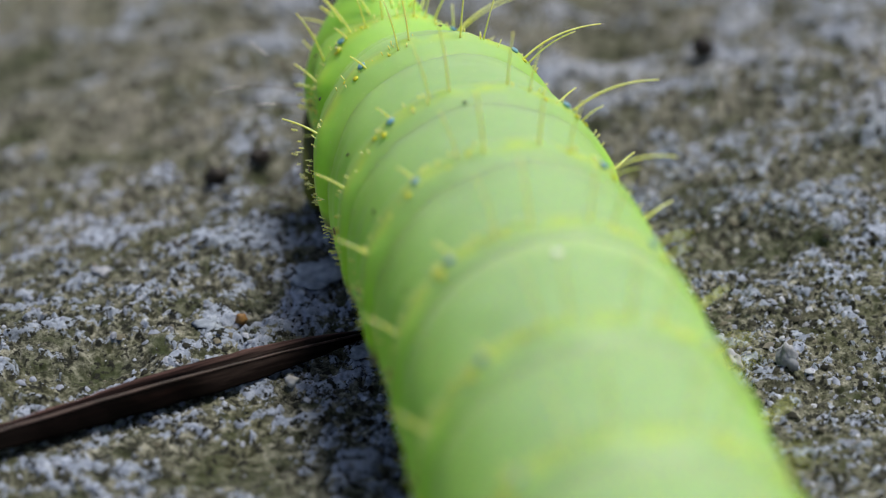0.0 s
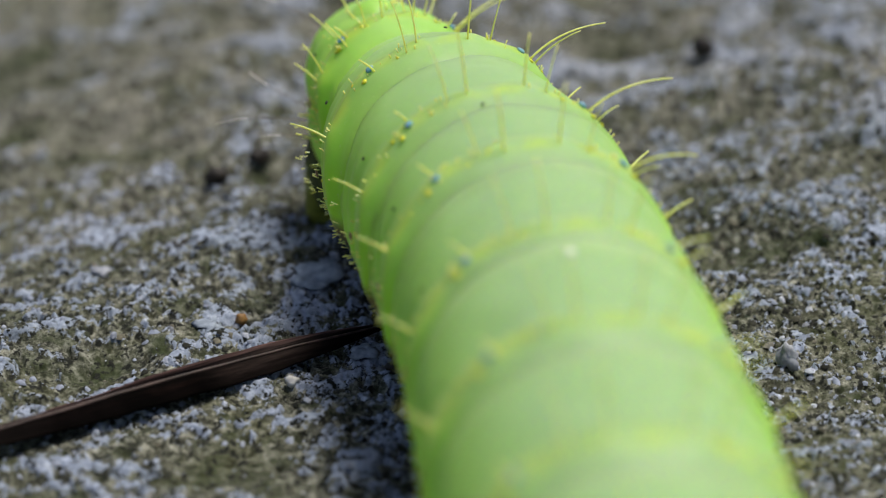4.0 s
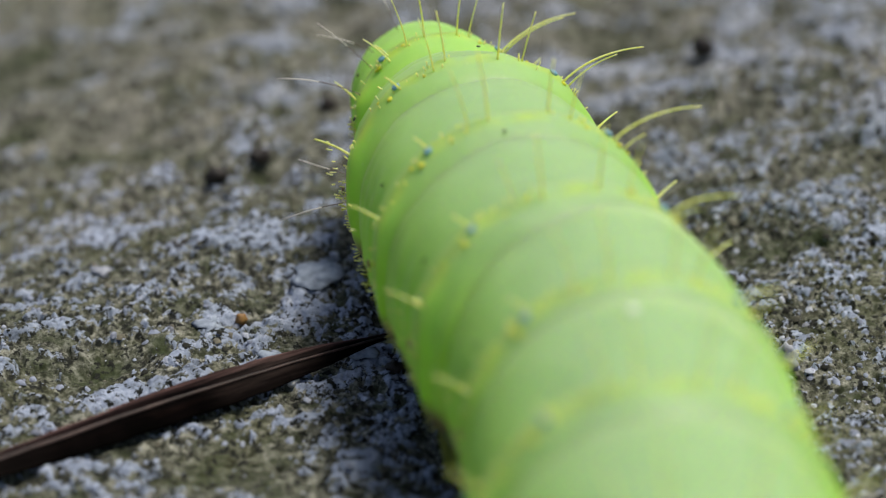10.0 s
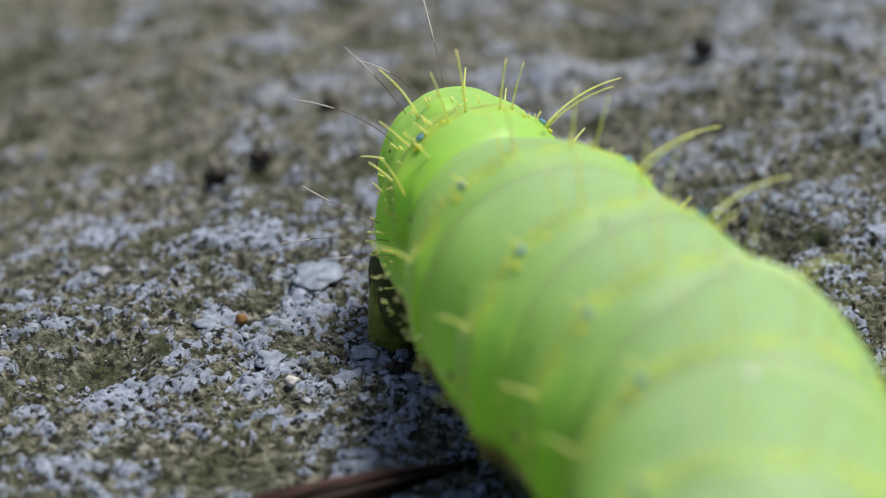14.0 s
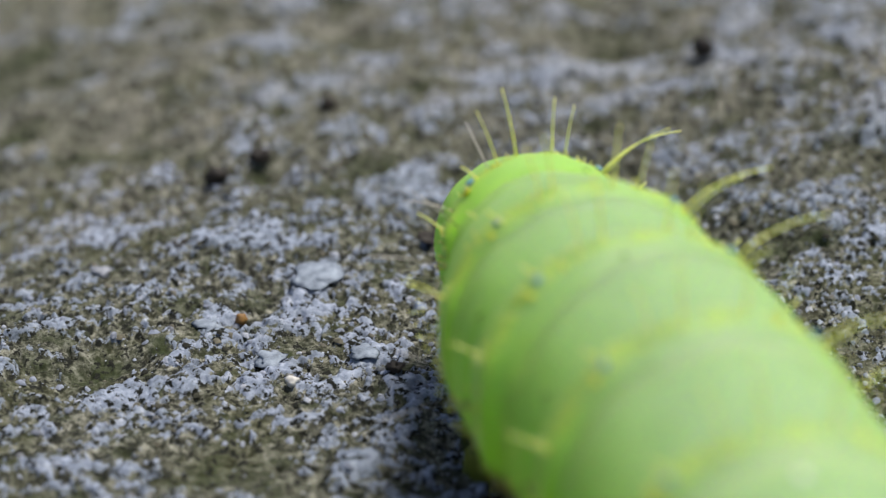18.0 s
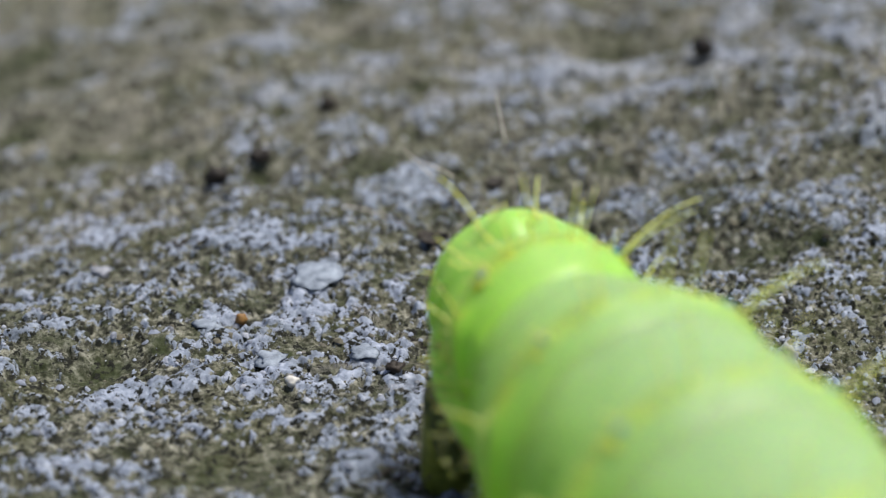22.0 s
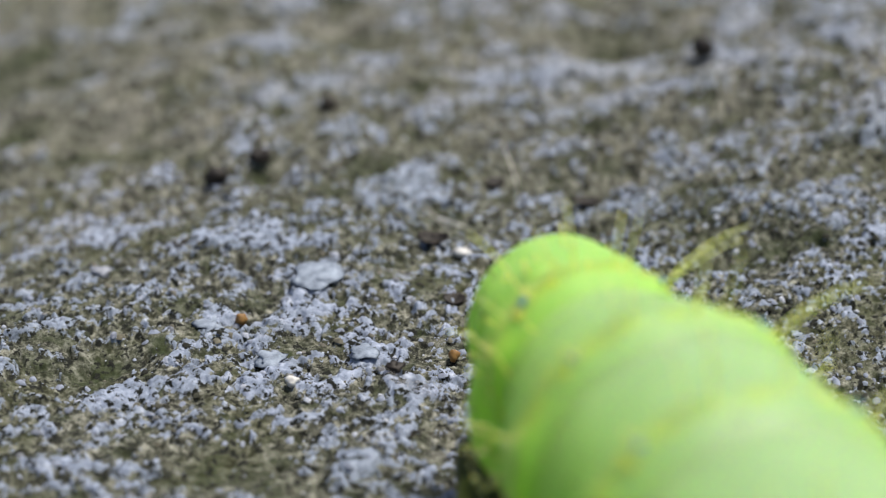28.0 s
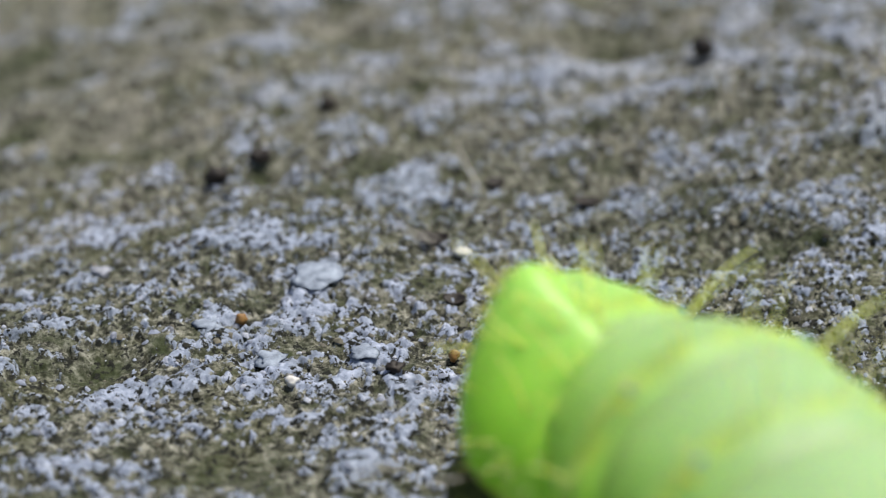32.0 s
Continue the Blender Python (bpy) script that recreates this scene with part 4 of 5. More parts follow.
    walk(segments[0], [(0, mm(-2.30, 7.91, 16.2)), (0.5, mm(-2.48, 7.62, 18.0)), (1, mm(-2.37, 7.75, 17.0)), (1.5, mm(-2.67, 8.41, 17.6)), (2, mm(-2.62, 8.48, 17.2)), (2.5, mm(-2.81, 8.59, 18.1)), (3, mm(-2.86, 8.60, 18.4)), (3.5, mm(-2.71, 8.31, 18.1)), (5.5, mm(-2.84, 8.92, 17.7)), (6, mm(-3.00, 8.91, 18.6)), (6.5, mm(-3.09, 9.21, 18.6)), (7, mm(-3.06, 9.35, 18.1)), (7.5, mm(-3.16, 9.24, 18.9)), (8, mm(-3.12, 9.19, 18.7)), (8.5, mm(-3.09, 9.31, 18.4)), (9, mm(-2.59, 8.83, 16.4)), (9.5, mm(-2.13, 8.60, 13.9)), (10, mm(-1.76, 7.86, 12.6, 0.0, 0.0, 3.0)), (10.5, mm(-2.08, 7.65, 15.2, 0.0, 0.0, 7.0)), (11, mm(-2.24, 7.66, 16.3, 0.0, 0.0, 12.0)), (11.5, mm(-2.30, 6.56, 19.3, 0.0, 0.0, 9.0)), (12, mm(-2.66, 7.25, 20.2, 0.0, 0.0, 2.0)), (12.5, mm(-2.65, 8.05, 18.2)), (13, mm(-2.77, 8.33, 18.4)), (13.5, mm(-2.89, 8.99, 17.8)), (14, mm(-2.82, 9.01, 17.4)), (14.5, mm(-2.67, 9.12, 16.3)), (16.5, mm(-2.54, 8.85, 16.0)), (17, mm(-1.75, 8.51, 11.6, 0.0, 0.0, 3.0)), (17.5, mm(-1.41, 8.09, 9.9, 0.0, 0.0, 11.0)), (18, mm(-1.69, 6.87, 13.9, 0.0, 0.0, 17.0)), (18.5, mm(-2.34, 5.52, 23.0, 0.0, 0.0, 14.0)), (19, mm(-2.21, 4.95, 24.1, 0.0, 0.0, 7.0)), (19.5, mm(-2.65, 6.23, 23.0, 0.0, 0.0, 3.0)), (20, mm(-2.92, 7.29, 21.8)), (20.5, mm(-3.15, 8.01, 21.4)), (21, mm(-3.21, 8.35, 21.1)), (21.5, mm(-3.18, 8.54, 20.4)), (22, mm(-3.10, 8.72, 19.6)), (22.5, mm(-3.01, 8.93, 18.6)), (23, mm(-2.96, 9.06, 18.1)), (23.5, mm(-2.95, 9.08, 18.0)), (24, mm(-2.95, 9.10, 18.0)), (24.5, mm(-2.94, 9.11, 17.9)), (25, mm(-2.94, 9.10, 17.9)), (25.5, mm(-2.93, 9.08, 17.9)), (27.5, mm(-2.42, 8.56, 15.8)), (28, mm(-2.52, 7.62, 18.3)), (28.5, mm(-2.70, 7.21, 20.5)), (29, mm(-2.87, 7.00, 22.3)), (29.5, mm(-2.94, 6.93, 23.0)), (30, mm(-3.09, 6.89, 24.1)), (30.5, mm(-3.20, 6.80, 25.2)), (31, mm(-3.28, 6.65, 26.3)), (31.5, mm(-3.36, 6.41, 27.7)), (32, mm(-3.43, 6.13, 29.2))])
    walk(segments[1], [(0, mm(0.00, 0.00, 15.5)), (0.5, mm(0.00, 0.00, 17.1)), (1, mm(0.00, 0.00, 17.9)), (1.5, mm(0.00, 0.00, 18.3)), (2, mm(0.00, 0.00, 18.0)), (2.5, mm(0.00, 0.00, 17.1)), (3, mm(0.00, 0.00, 18.1)), (3.5, mm(0.00, 0.00, 18.1)), (5.5, mm(0.00, 0.00, 17.6)), (6, mm(0.00, 0.00, 19.8)), (6.5, mm(0.00, 0.00, 20.0)), (7, mm(0.00, 0.00, 19.2)), (7.5, mm(0.00, 0.00, 19.3)), (8, mm(0.00, 0.00, 19.3)), (8.5, mm(0.00, 0.00, 18.5)), (9, mm(0.00, 0.00, 16.3)), (9.5, mm(0.00, 0.00, 13.5)), (10, mm(0.00, 0.00, 13.0)), (10.5, mm(0.00, 0.00, 14.0)), (11, mm(0.00, 0.00, 14.1)), (11.5, mm(0.00, 0.00, 16.7)), (12, mm(0.00, 0.00, 19.1)), (12.5, mm(0.00, 0.00, 19.5)), (13, mm(0.00, 0.00, 19.8)), (13.5, mm(0.00, 0.00, 19.2)), (14, mm(0.00, 0.00, 19.2)), (14.5, mm(0.00, 0.00, 18.6)), (16.5, mm(0.00, 0.00, 17.7)), (17, mm(0.00, 0.00, 14.8)), (17.5, mm(0.00, 0.00, 12.7)), (18, mm(0.00, 0.00, 15.4)), (18.5, mm(0.00, 0.00, 21.4)), (19, mm(0.00, 0.00, 23.7)), (19.5, mm(0.00, 0.00, 26.1)), (20, mm(0.00, 0.00, 25.3)), (20.5, mm(0.00, 0.00, 24.0)), (21, mm(0.00, 0.00, 22.7)), (21.5, mm(0.00, 0.00, 21.6)), (22, mm(0.00, 0.00, 20.8)), (22.5, mm(0.00, 0.00, 20.1)), (23, mm(0.00, 0.00, 19.8)), (23.5, mm(0.00, 0.00, 19.8)), (24, mm(0.00, 0.00, 19.8)), (24.5, mm(0.00, 0.00, 19.8)), (25, mm(0.00, 0.00, 19.8)), (25.5, mm(0.00, 0.00, 19.8)), (27.5, mm(0.00, 0.00, 17.4)), (28, mm(0.00, 0.00, 18.7)), (28.5, mm(0.00, 0.00, 20.4)), (29, mm(0.00, 0.00, 21.9)), (29.5, mm(0.00, 0.00, 22.6)), (30, mm(0.00, 0.00, 23.5)), (30.5, mm(0.00, 0.00, 24.3)), (31, mm(0.00, 0.00, 24.9)), (31.5, mm(0.00, 0.00, 25.8)), (32, mm(0.00, 0.00, 26.7))])
    walk(segments[2], [(0, mm(2.00, -7.61, 13.2)), (0.5, mm(2.12, -7.37, 14.8)), (1, mm(2.49, -7.28, 16.8)), (1.5, mm(2.72, -7.87, 16.7)), (2, mm(2.62, -7.70, 15.6)), (2.5, mm(2.30, -8.03, 14.2)), (3, mm(2.53, -7.86, 15.5)), (3.5, mm(2.52, -7.73, 15.9)), (5.5, mm(2.15, -6.79, 15.1)), (6, mm(2.56, -6.55, 18.5)), (6.5, mm(2.64, -6.54, 19.8)), (7, mm(2.64, -7.05, 19.8)), (7.5, mm(2.81, -7.80, 21.5)), (8, mm(2.90, -8.00, 20.6)), (8.5, mm(2.73, -8.09, 18.7)), (9, mm(2.41, -8.23, 16.6)), (9.5, mm(1.96, -8.40, 13.9)), (10, mm(1.95, -8.15, 13.8)), (10.5, mm(1.62, -7.22, 13.1)), (11, mm(1.57, -7.54, 12.4)), (11.5, mm(1.85, -7.32, 13.7)), (12, mm(1.64, -5.17, 16.7)), (12.5, mm(1.81, -4.55, 20.0)), (13, mm(2.05, -5.04, 21.5)), (13.5, mm(2.32, -5.94, 24.1)), (14, mm(2.62, -6.56, 23.7)), (14.5, mm(2.77, -7.05, 21.6)), (16.5, mm(2.74, -7.69, 19.1)), (17, mm(2.37, -7.05, 18.7)), (17.5, mm(1.75, -5.97, 17.8)), (18, mm(1.74, -5.60, 18.3)), (18.5, mm(2.30, -6.33, 18.8)), (19, mm(2.37, -5.47, 21.8)), (19.5, mm(2.35, -3.97, 25.5)), (20, mm(2.56, -4.29, 22.7)), (20.5, mm(2.84, -5.42, 22.2)), (21, mm(2.85, -6.14, 21.2)), (21.5, mm(2.87, -6.69, 20.4)), (22, mm(2.87, -6.99, 20.0)), (22.5, mm(2.83, -7.00, 20.0)), (23, mm(2.81, -6.92, 20.2)), (23.5, mm(2.80, -6.90, 20.3)), (24, mm(2.80, -6.88, 20.4)), (24.5, mm(2.80, -6.86, 20.3)), (25, mm(2.79, -6.85, 20.2)), (25.5, mm(2.79, -6.85, 20.1)), (27.5, mm(2.39, -6.75, 18.2)), (28, mm(2.35, -6.80, 17.9)), (28.5, mm(2.46, -6.67, 18.7)), (29, mm(2.55, -6.51, 19.2)), (29.5, mm(2.59, -6.33, 19.5)), (30, mm(2.59, -6.17, 19.6)), (30.5, mm(2.54, -5.92, 19.4)), (31, mm(2.47, -5.74, 19.2)), (31.5, mm(2.50, -5.71, 19.4)), (32, mm(2.54, -5.73, 20.1))])
    walk(segments[3], [(0, mm(3.33, -14.18, 11.3)), (0.5, mm(3.67, -13.88, 11.9)), (1, mm(4.13, -13.67, 12.0)), (1.5, mm(4.24, -14.11, 11.5)), (2, mm(3.98, -14.22, 10.5)), (2.5, mm(3.63, -14.36, 10.3)), (3, mm(3.92, -14.17, 10.4)), (3.5, mm(3.96, -13.92, 10.6)), (5.5, mm(3.42, -12.68, 11.0)), (6, mm(4.01, -11.99, 12.0)), (6.5, mm(4.21, -11.69, 13.3)), (7, mm(4.31, -12.00, 15.2)), (7.5, mm(5.29, -13.46, 22.2)), (8, mm(5.34, -14.19, 19.2)), (8.5, mm(5.01, -14.76, 17.4)), (9, mm(4.52, -15.14, 16.5)), (9.5, mm(3.90, -15.72, 15.1)), (10, mm(3.91, -15.96, 14.3)), (10.5, mm(3.43, -14.71, 13.7)), (11, mm(3.17, -14.41, 13.3)), (11.5, mm(3.44, -14.09, 13.5)), (12, mm(3.45, -11.47, 14.7)), (12.5, mm(3.71, -10.18, 13.5)), (13, mm(3.98, -10.13, 14.9)), (13.5, mm(4.67, -10.45, 20.2)), (14, mm(5.25, -11.93, 21.5)), (14.5, mm(5.44, -13.71, 19.0)), (16.5, mm(5.13, -14.81, 15.1)), (17, mm(4.77, -14.06, 16.3)), (17.5, mm(4.12, -12.83, 16.0)), (18, mm(4.14, -12.55, 15.4)), (18.5, mm(4.30, -12.64, 14.0)), (19, mm(4.62, -11.54, 16.3)), (19.5, mm(4.74, -9.93, 17.2)), (20, mm(5.24, -12.52, 16.2)), (20.5, mm(5.54, -13.60, 16.4)), (21, mm(5.58, -14.41, 16.5)), (21.5, mm(5.56, -14.94, 16.5)), (22, mm(5.54, -15.19, 16.5)), (22.5, mm(5.57, -15.26, 17.0)), (23, mm(5.63, -15.28, 17.3)), (23.5, mm(5.56, -15.01, 17.5)), (24, mm(5.56, -14.95, 17.6)), (24.5, mm(5.58, -15.05, 17.5)), (25, mm(5.58, -15.14, 17.4)), (25.5, mm(5.59, -15.27, 17.3)), (27.5, mm(4.91, -14.90, 16.1)), (28, mm(4.85, -15.03, 15.8)), (28.5, mm(5.11, -15.10, 16.0)), (29, mm(5.21, -14.98, 15.9)), (29.5, mm(5.22, -14.71, 15.8)), (30, mm(5.18, -14.58, 15.5)), (30.5, mm(5.06, -14.34, 15.1)), (31, mm(4.94, -14.15, 14.9)), (31.5, mm(5.01, -14.25, 14.9)), (32, mm(5.10, -13.96, 15.6))])
    walk(segments[4], [(0, mm(4.91, -22.18, 9.8)), (0.5, mm(5.18, -21.91, 9.4)), (1, mm(5.57, -21.72, 8.9)), (1.5, mm(5.62, -22.16, 8.2)), (2, mm(5.33, -22.31, 8.0)), (2.5, mm(4.96, -22.61, 8.0)), (3, mm(5.24, -22.56, 7.7)), (3.5, mm(5.28, -22.42, 7.5)), (5.5, mm(4.85, -20.65, 7.9)), (6, mm(5.43, -20.03, 7.3)), (6.5, mm(5.69, -19.39, 8.0)), (7, mm(5.89, -19.02, 9.0)), (7.5, mm(7.45, -19.19, 10.3)), (8, mm(7.33, -20.75, 10.2)), (8.5, mm(7.14, -22.15, 10.9)), (9, mm(6.85, -23.20, 11.0)), (9.5, mm(6.17, -23.98, 10.0)), (10, mm(6.08, -24.31, 9.1)), (10.5, mm(5.39, -22.71, 7.9)), (11, mm(5.01, -22.16, 6.7)), (11.5, mm(5.19, -21.25, 4.8)), (12, mm(5.29, -19.12, 3.9)), (12.5, mm(5.08, -18.21, 2.7)), (13, mm(5.45, -17.83, 3.3)), (13.5, mm(6.51, -17.33, 4.1)), (14, mm(7.32, -18.49, 5.4)), (14.5, mm(7.42, -20.53, 6.7)), (16.5, mm(6.98, -23.42, 10.2)), (17, mm(6.83, -22.30, 12.2)), (17.5, mm(6.20, -21.46, 12.1)), (18, mm(6.00, -21.09, 10.9)), (18.5, mm(6.00, -21.13, 10.2)), (19, mm(6.59, -19.91, 12.0)), (19.5, mm(6.78, -18.27, 12.4)), (20, mm(7.41, -20.94, 13.8)), (20.5, mm(7.73, -22.03, 13.7)), (21, mm(7.78, -22.76, 14.1)), (21.5, mm(7.79, -23.34, 14.4)), (22, mm(7.84, -23.76, 14.5)), (22.5, mm(7.83, -23.41, 15.0)), (23, mm(7.95, -23.46, 15.2)), (23.5, mm(7.94, -23.23, 15.4)), (24, mm(7.94, -23.10, 15.6)), (24.5, mm(7.97, -23.26, 15.5)), (25, mm(7.97, -23.43, 15.4)), (25.5, mm(8.00, -23.62, 15.4)), (27.5, mm(7.15, -23.23, 14.3)), (28, mm(7.06, -23.46, 14.4)), (28.5, mm(7.27, -23.49, 13.7)), (29, mm(7.38, -23.45, 13.5)), (29.5, mm(7.33, -23.09, 13.3)), (30, mm(7.27, -23.04, 13.0)), (30.5, mm(7.11, -22.83, 12.9)), (31, mm(6.95, -22.62, 12.8)), (31.5, mm(7.07, -22.85, 12.8)), (32, mm(7.19, -22.39, 13.2))])
    walk(segments[5], [(0, mm(6.24, -30.96, 8.3)), (0.5, mm(6.39, -30.37, 7.7)), (1, mm(6.77, -30.58, 7.3)), (1.5, mm(6.68, -31.04, 6.2)), (2, mm(6.32, -30.80, 6.3)), (2.5, mm(5.96, -31.06, 6.6)), (3, mm(6.19, -31.05, 6.0)), (3.5, mm(6.22, -30.98, 5.8)), (5.5, mm(5.68, -29.11, 5.2)), (6, mm(6.13, -28.54, 4.8)), (6.5, mm(6.49, -27.96, 4.7)), (7, mm(6.80, -27.71, 5.4)), (7.5, mm(7.94, -28.01, 3.0)), (8, mm(8.08, -29.40, 4.1)), (8.5, mm(8.09, -30.77, 5.7)), (9, mm(7.74, -31.76, 4.9)), (9.5, mm(6.91, -32.71, 4.5)), (10, mm(6.63, -33.02, 3.3)), (10.5, mm(5.78, -31.53, 2.1)), (11, mm(5.09, -30.71, 0.3)), (11.5, mm(4.76, -29.86, -3.0)), (12, mm(4.57, -28.02, -4.0)), (12.5, mm(4.49, -27.04, -3.9)), (13, mm(4.91, -26.44, -3.3)), (13.5, mm(5.79, -26.11, -4.8)), (14, mm(6.67, -27.02, -4.2)), (14.5, mm(7.29, -29.53, -1.0)), (16.5, mm(8.25, -32.14, 8.0)), (17, mm(8.42, -30.89, 10.2)), (17.5, mm(7.76, -29.86, 10.5)), (18, mm(7.47, -29.73, 9.5)), (18.5, mm(7.38, -29.70, 9.3)), (19, mm(8.20, -28.45, 10.5)), (19.5, mm(8.46, -26.85, 10.9)), (20, mm(9.43, -29.61, 12.9)), (20.5, mm(9.65, -30.48, 12.7)), (21, mm(9.87, -31.46, 13.2)), (21.5, mm(9.91, -31.93, 13.4)), (22, mm(9.92, -32.11, 13.4)), (22.5, mm(9.96, -31.69, 13.8)), (23, mm(10.13, -31.82, 13.9)), (23.5, mm(10.14, -31.64, 14.0)), (24, mm(10.15, -31.42, 14.2)), (24.5, mm(10.17, -31.65, 14.0)), (25, mm(10.18, -31.87, 14.0)), (25.5, mm(10.22, -32.10, 13.9)), (27.5, mm(9.20, -31.69, 13.3)), (28, mm(9.18, -31.89, 14.1)), (28.5, mm(9.23, -32.01, 13.0)), (29, mm(9.32, -32.07, 12.7)), (29.5, mm(9.22, -31.58, 12.8)), (30, mm(9.12, -31.60, 12.5)), (30.5, mm(8.96, -31.42, 12.5)), (31, mm(8.78, -31.15, 12.8)), (31.5, mm(8.93, -31.54, 12.5)), (32, mm(9.07, -30.93, 12.8))])
    walk(segments[6], [(0, mm(7.41, -39.43, 7.3)), (1, mm(7.79, -39.15, 6.2)), (2, mm(7.21, -39.35, 5.5)), (3, mm(7.02, -39.61, 4.9)), (3.5, mm(7.03, -39.60, 4.8)), (5.5, mm(6.39, -37.65, 4.2)), (6, mm(6.88, -37.30, 3.9)), (7, mm(7.50, -36.20, 4.3)), (8, mm(8.59, -38.21, 3.3)), (9, mm(8.33, -40.37, 3.8)), (10, mm(7.10, -41.98, 2.7)), (11, mm(5.10, -39.41, -0.1)), (12, mm(4.05, -36.87, -3.5)), (13, mm(4.44, -35.31, -3.3)), (14, mm(6.08, -35.48, -3.4)), (14.5, mm(7.10, -38.51, -0.8)), (16.5, mm(9.45, -40.97, 7.5)), (17, mm(9.93, -39.57, 9.7)), (18, mm(8.89, -38.32, 9.7)), (19, mm(9.77, -37.01, 10.6)), (20, mm(11.37, -38.30, 12.4)), (21, mm(11.88, -40.18, 12.8)), (22, mm(11.84, -40.46, 12.8)), (23, mm(12.11, -40.21, 13.1)), (24, mm(12.16, -39.79, 13.4)), (25, mm(12.17, -40.30, 13.1)), (25.5, mm(12.18, -40.56, 13.0)), (27.5, mm(11.14, -40.12, 12.9)), (28, mm(11.26, -40.15, 13.5)), (29, mm(11.25, -40.62, 12.7)), (30, mm(11.04, -40.07, 12.7)), (31, mm(10.80, -39.59, 13.1)), (32, mm(11.07, -39.43, 13.1))])
    walk(segments[7], [(0, mm(8.42, -47.98, 6.8)), (1, mm(8.65, -47.79, 5.6)), (2, mm(7.96, -47.93, 4.5)), (3, mm(7.67, -48.23, 3.8)), (3.5, mm(7.66, -48.28, 3.6)), (5.5, mm(6.93, -46.24, 3.2)), (6, mm(7.31, -45.97, 2.8)), (7, mm(8.09, -44.87, 3.4)), (8, mm(9.11, -47.01, 3.3)), (9, mm(8.90, -49.13, 3.8)), (10, mm(7.47, -50.91, 3.0)), (11, mm(5.05, -48.34, 1.0)), (12, mm(3.47, -45.82, -1.5)), (13, mm(3.89, -43.93, -1.5)), (14, mm(5.67, -44.14, -0.0)), (14.5, mm(7.05, -47.43, 2.0)), (16.5, mm(10.59, -49.84, 7.3)), (17, mm(11.40, -48.31, 9.2)), (18, mm(10.38, -46.77, 9.8)), (19, mm(11.39, -45.46, 10.8)), (20, mm(13.25, -46.96, 12.1)), (21, mm(13.83, -48.88, 12.5)), (22, mm(13.81, -49.23, 12.6)), (23, mm(14.03, -48.53, 12.9)), (24, mm(14.10, -48.08, 13.1)), (25, mm(14.10, -48.65, 12.9)), (25.5, mm(14.09, -48.92, 12.7)), (27.5, mm(13.03, -48.45, 12.6)), (28, mm(13.16, -48.50, 12.7)), (29, mm(13.15, -49.02, 12.7)), (30, mm(12.94, -48.47, 12.6)), (31, mm(12.70, -47.99, 12.6)), (32, mm(13.01, -47.83, 12.9))])
    walk(segments[8], [(0, mm(9.46, -56.52, 6.6)), (1, mm(9.48, -56.36, 5.2)), (2, mm(8.57, -56.55, 3.7)), (3, mm(8.16, -56.87, 2.8)), (3.5, mm(8.11, -56.92, 2.6)), (5.5, mm(7.35, -54.86, 2.4)), (6, mm(7.73, -54.62, 2.3)), (7, mm(8.52, -53.55, 2.4)), (8, mm(9.61, -55.77, 2.8)), (9, mm(9.49, -57.92, 3.5)), (10, mm(8.04, -59.79, 3.5)), (11, mm(5.42, -57.24, 2.4)), (12, mm(3.59, -54.76, 1.0)), (13, mm(3.99, -52.46, 0.9)), (14, mm(6.06, -52.78, 3.0)), (14.5, mm(7.71, -56.17, 4.7)), (16.5, mm(11.71, -58.69, 7.1)), (17, mm(12.77, -57.06, 8.7)), (18, mm(11.89, -55.64, 9.6)), (19, mm(12.97, -53.83, 10.6)), (20, mm(15.06, -55.54, 11.8)), (21, mm(15.73, -57.52, 12.3)), (22, mm(15.73, -57.90, 12.3)), (23, mm(16.01, -57.24, 12.6)), (24, mm(16.10, -56.77, 12.8)), (25, mm(16.08, -57.38, 12.7)), (25.5, mm(16.05, -57.68, 12.5)), (27.5, mm(14.97, -57.20, 12.4)), (28, mm(15.11, -57.24, 12.5)), (29, mm(15.11, -57.80, 12.4)), (30, mm(14.88, -57.29, 12.3)), (31, mm(14.54, -56.31, 12.4)), (32, mm(14.90, -56.15, 12.7))])
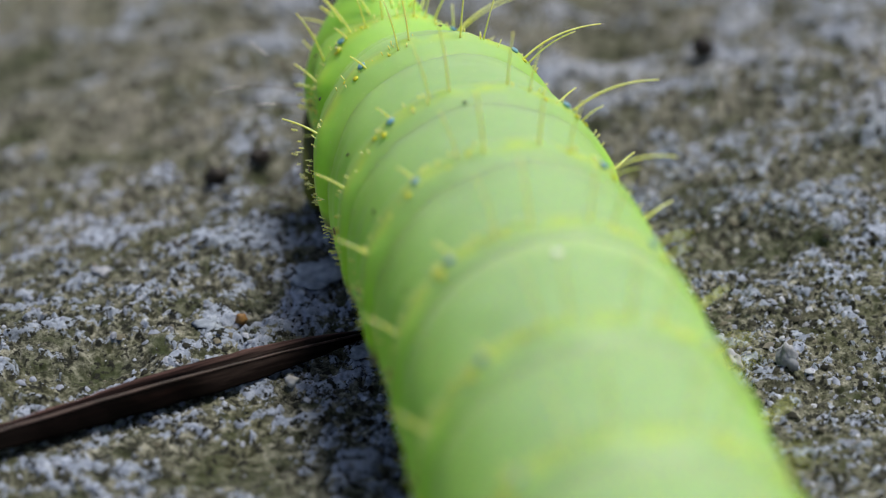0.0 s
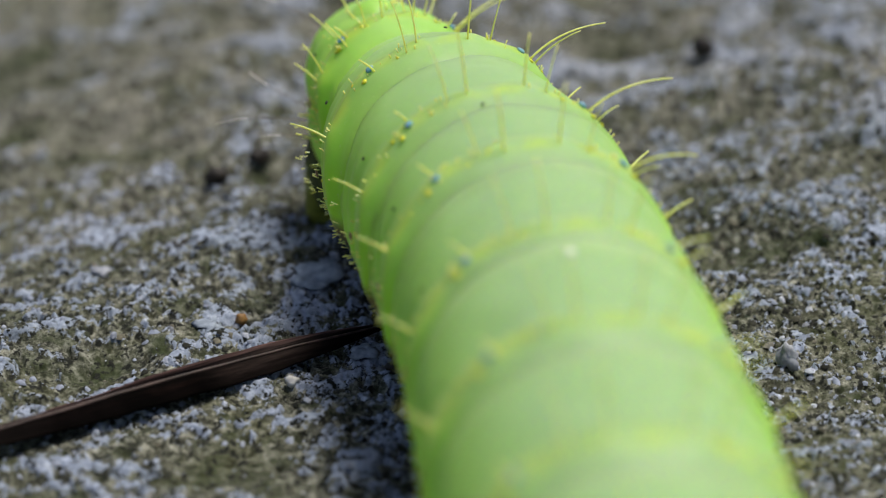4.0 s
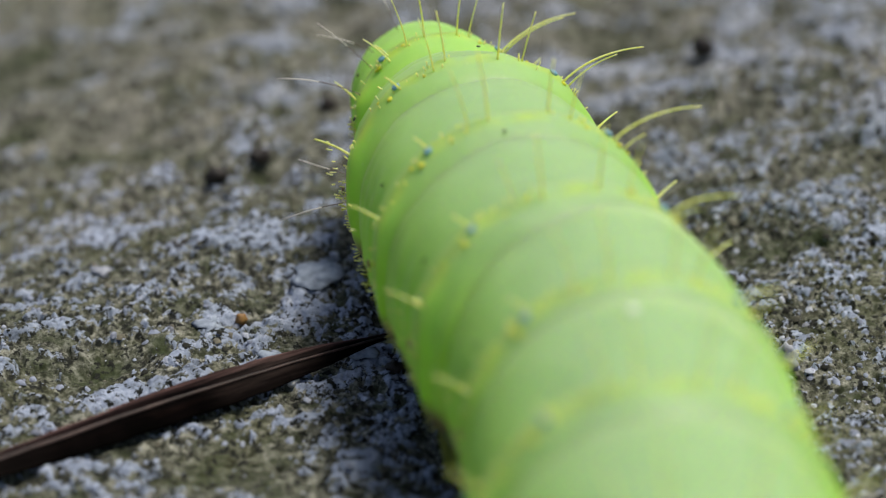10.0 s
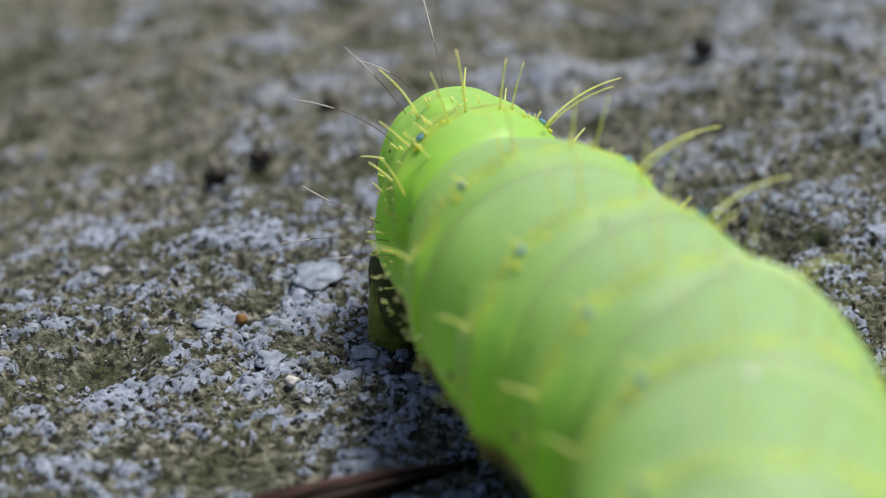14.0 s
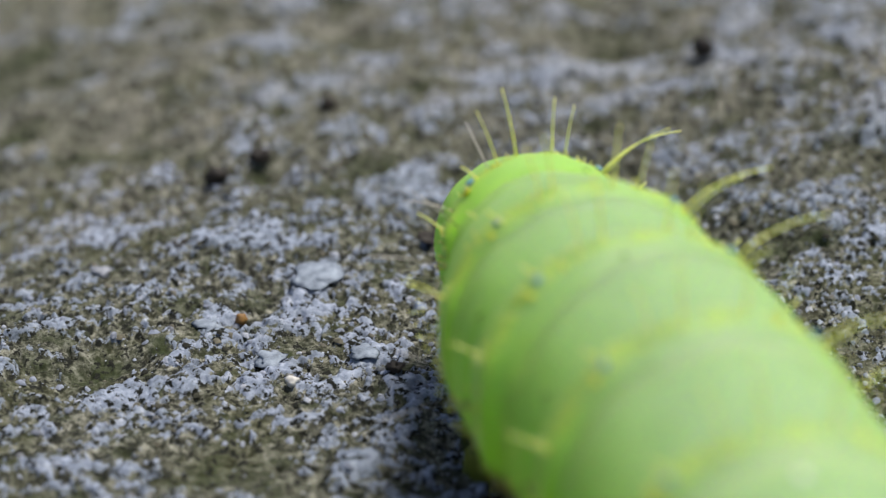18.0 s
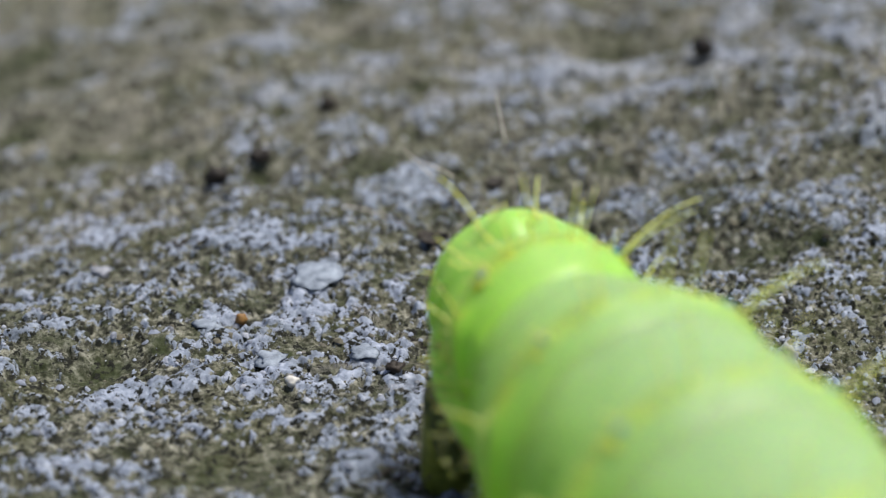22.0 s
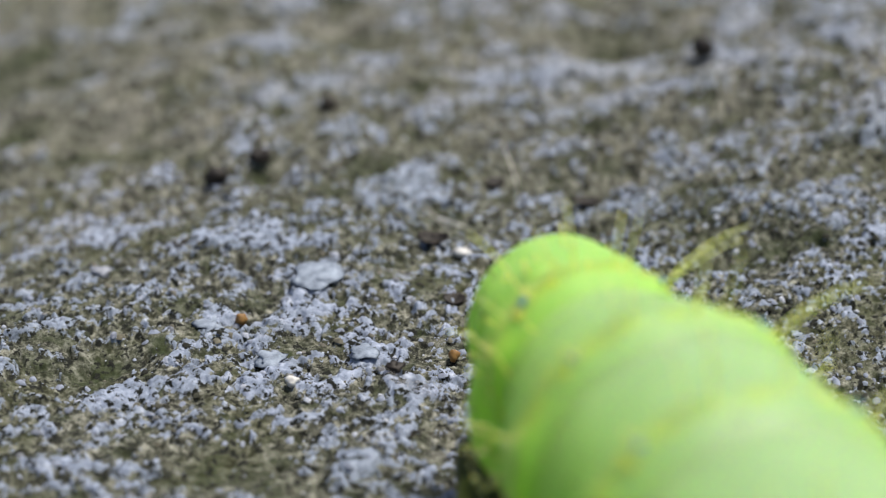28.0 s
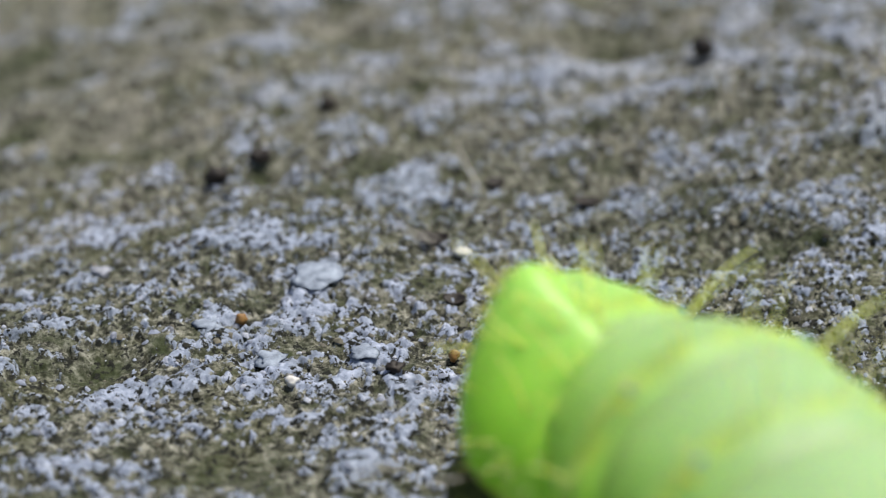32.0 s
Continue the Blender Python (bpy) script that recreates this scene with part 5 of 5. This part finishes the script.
    walk(segments[9], [(0, mm(10.38, -65.03, 6.2)), (1, mm(10.20, -64.92, 4.8)), (2, mm(9.06, -65.13, 3.3)), (3, mm(8.52, -65.48, 2.4)), (3.5, mm(8.43, -65.51, 2.1)), (5.5, mm(7.64, -63.44, 1.9)), (6, mm(8.01, -63.22, 1.9)), (7, mm(8.81, -62.19, 1.9)), (8, mm(9.98, -64.48, 2.4)), (9, mm(9.96, -66.67, 3.1)), (10, mm(8.54, -68.63, 3.2)), (11, mm(5.79, -66.08, 2.4)), (12, mm(3.78, -63.69, 1.2)), (13, mm(4.17, -61.45, 1.2)), (14, mm(6.56, -61.33, 3.3)), (14.5, mm(8.47, -64.80, 5.0)), (16.5, mm(12.78, -67.49, 6.9)), (17, mm(14.06, -65.74, 8.4)), (18, mm(13.35, -64.41, 9.4)), (19, mm(14.60, -62.66, 10.5)), (20, mm(16.80, -63.99, 11.7)), (21, mm(17.56, -66.04, 12.1)), (22, mm(17.58, -66.43, 12.2)), (23, mm(17.91, -65.82, 12.5)), (24, mm(18.04, -65.39, 12.7)), (25, mm(18.01, -66.07, 12.5)), (25.5, mm(17.96, -66.40, 12.3)), (27.5, mm(16.87, -65.90, 12.3)), (28, mm(17.02, -65.96, 12.3)), (29, mm(17.01, -66.58, 12.2)), (30, mm(16.78, -66.05, 12.2)), (31, mm(16.44, -65.06, 12.3)), (32, mm(16.85, -64.91, 12.6))])
    walk(segments[10], [(0, mm(11.30, -73.48, 6.2)), (1, mm(10.91, -73.39, 4.8)), (2, mm(9.56, -73.61, 3.3)), (3, mm(8.87, -73.97, 2.4)), (3.5, mm(8.74, -74.01, 2.1)), (5.5, mm(7.92, -71.93, 1.9)), (6, mm(8.29, -71.72, 1.9)), (7, mm(9.10, -70.69, 1.9)), (8, mm(10.33, -72.97, 2.4)), (9, mm(10.42, -75.16, 3.1)), (10, mm(9.01, -77.11, 3.2)), (11, mm(6.15, -74.57, 2.4)), (12, mm(3.95, -72.19, 1.2)), (13, mm(4.34, -69.94, 1.2)), (14, mm(7.04, -69.82, 3.3)), (14.5, mm(9.21, -73.27, 5.0)), (16.5, mm(13.80, -75.92, 6.9)), (17, mm(15.31, -74.15, 8.4)), (18, mm(14.75, -72.80, 9.4)), (19, mm(16.14, -71.02, 10.5)), (20, mm(18.52, -72.31, 11.7)), (21, mm(19.35, -74.35, 12.1)), (22, mm(19.38, -74.74, 12.2)), (23, mm(19.75, -74.12, 12.5)), (24, mm(19.91, -73.68, 12.7)), (25, mm(19.86, -74.36, 12.5)), (25.5, mm(19.77, -74.70, 12.3)), (27.5, mm(18.68, -74.21, 12.3)), (28, mm(18.83, -74.27, 12.3)), (29, mm(18.81, -74.88, 12.2)), (30, mm(18.58, -74.36, 12.2)), (31, mm(18.25, -73.37, 12.3)), (32, mm(18.70, -73.20, 12.6))])
    walk(leaf, [(0, blade(-21.2, -21.1, -2.5, -10.3, 0)), (1, blade(-21.2, -20.9, -1.7, -9.1, -8)), (1.5, blade(-21.4, -20.0, -0.7, -8.6, -15)), (2, blade(-21.4, -19.9, -0.2, -8.6, -21)), (2.5, blade(-21.3, -20.7, -1.4, -9.1, -11)), (3.5, blade(-21.3, -20.8, -1.7, -9.5, -9)), (5.5, blade(-21.1, -21.7, -2.5, -10.0, -2)), (7.5, blade(-21.1, -21.8, -2.4, -10.2, 0)), (8.5, blade(-21.0, -22.2, -2.4, -10.3, 0)), (9.5, blade(-20.8, -23.1, -1.9, -10.6, 0)), (10, blade(-20.7, -23.5, -2.1, -10.9, 3)), (10.2, blade(-20.3, -25.6, -2.3, -11.0, 4)), (10.4, blade(-12.7, -26.6, -1.9, -10.6, 5)), (10.6, blade(-10.6, -26.6, -1.5, -12.9, 6)), (10.8, blade(-13.5, -26.6, -1.2, -13.3, 7)), (10.9, blade(-17.6, -26.6, -1.3, -13.3, 8)), (11, blade(-20.4, -25.5, -1.1, -13.5, 8)), (11.1, blade(-20.5, -25.1, -1.2, -14.5, 8)), (11.2, blade(-21.1, -21.5, -1.1, -15.6, 9)), (11.3, blade(-20.8, -23.0, -0.7, -16.1, 10)), (11.4, blade(-21.3, -20.4, -0.5, -16.7, 10)), (11.5, blade(-21.1, -21.8, -0.4, -18.3, 11)), (11.6, blade(-20.9, -22.4, 0.0, -19.5, 12)), (11.7, blade(-9.8, -26.6, 0.6, -20.6, 12)), (11.8, blade(-5.5, -26.6, 1.6, -22.1, 14)), (12, blade(-5.2, -26.6, 2.1, -22.6, 15)), (13, blade(-5.0, -26.7, 2.2, -23.1, 15)), (14.5, blade(-4.7, -26.7, 2.2, -23.3, 15)), (16.5, blade(-4.2, -26.7, 2.2, -23.3, 15)), (17.5, blade(-3.5, -26.7, 2.2, -23.3, 15)), (18.2, blade(-2.1, -31.1, 3.9, -27.8, 15)), (19, blade(-1.1, -31.8, 4.7, -29.2, 15)), (32, blade(-1.1, -31.8, 4.7, -29.2, 15))])


motions()
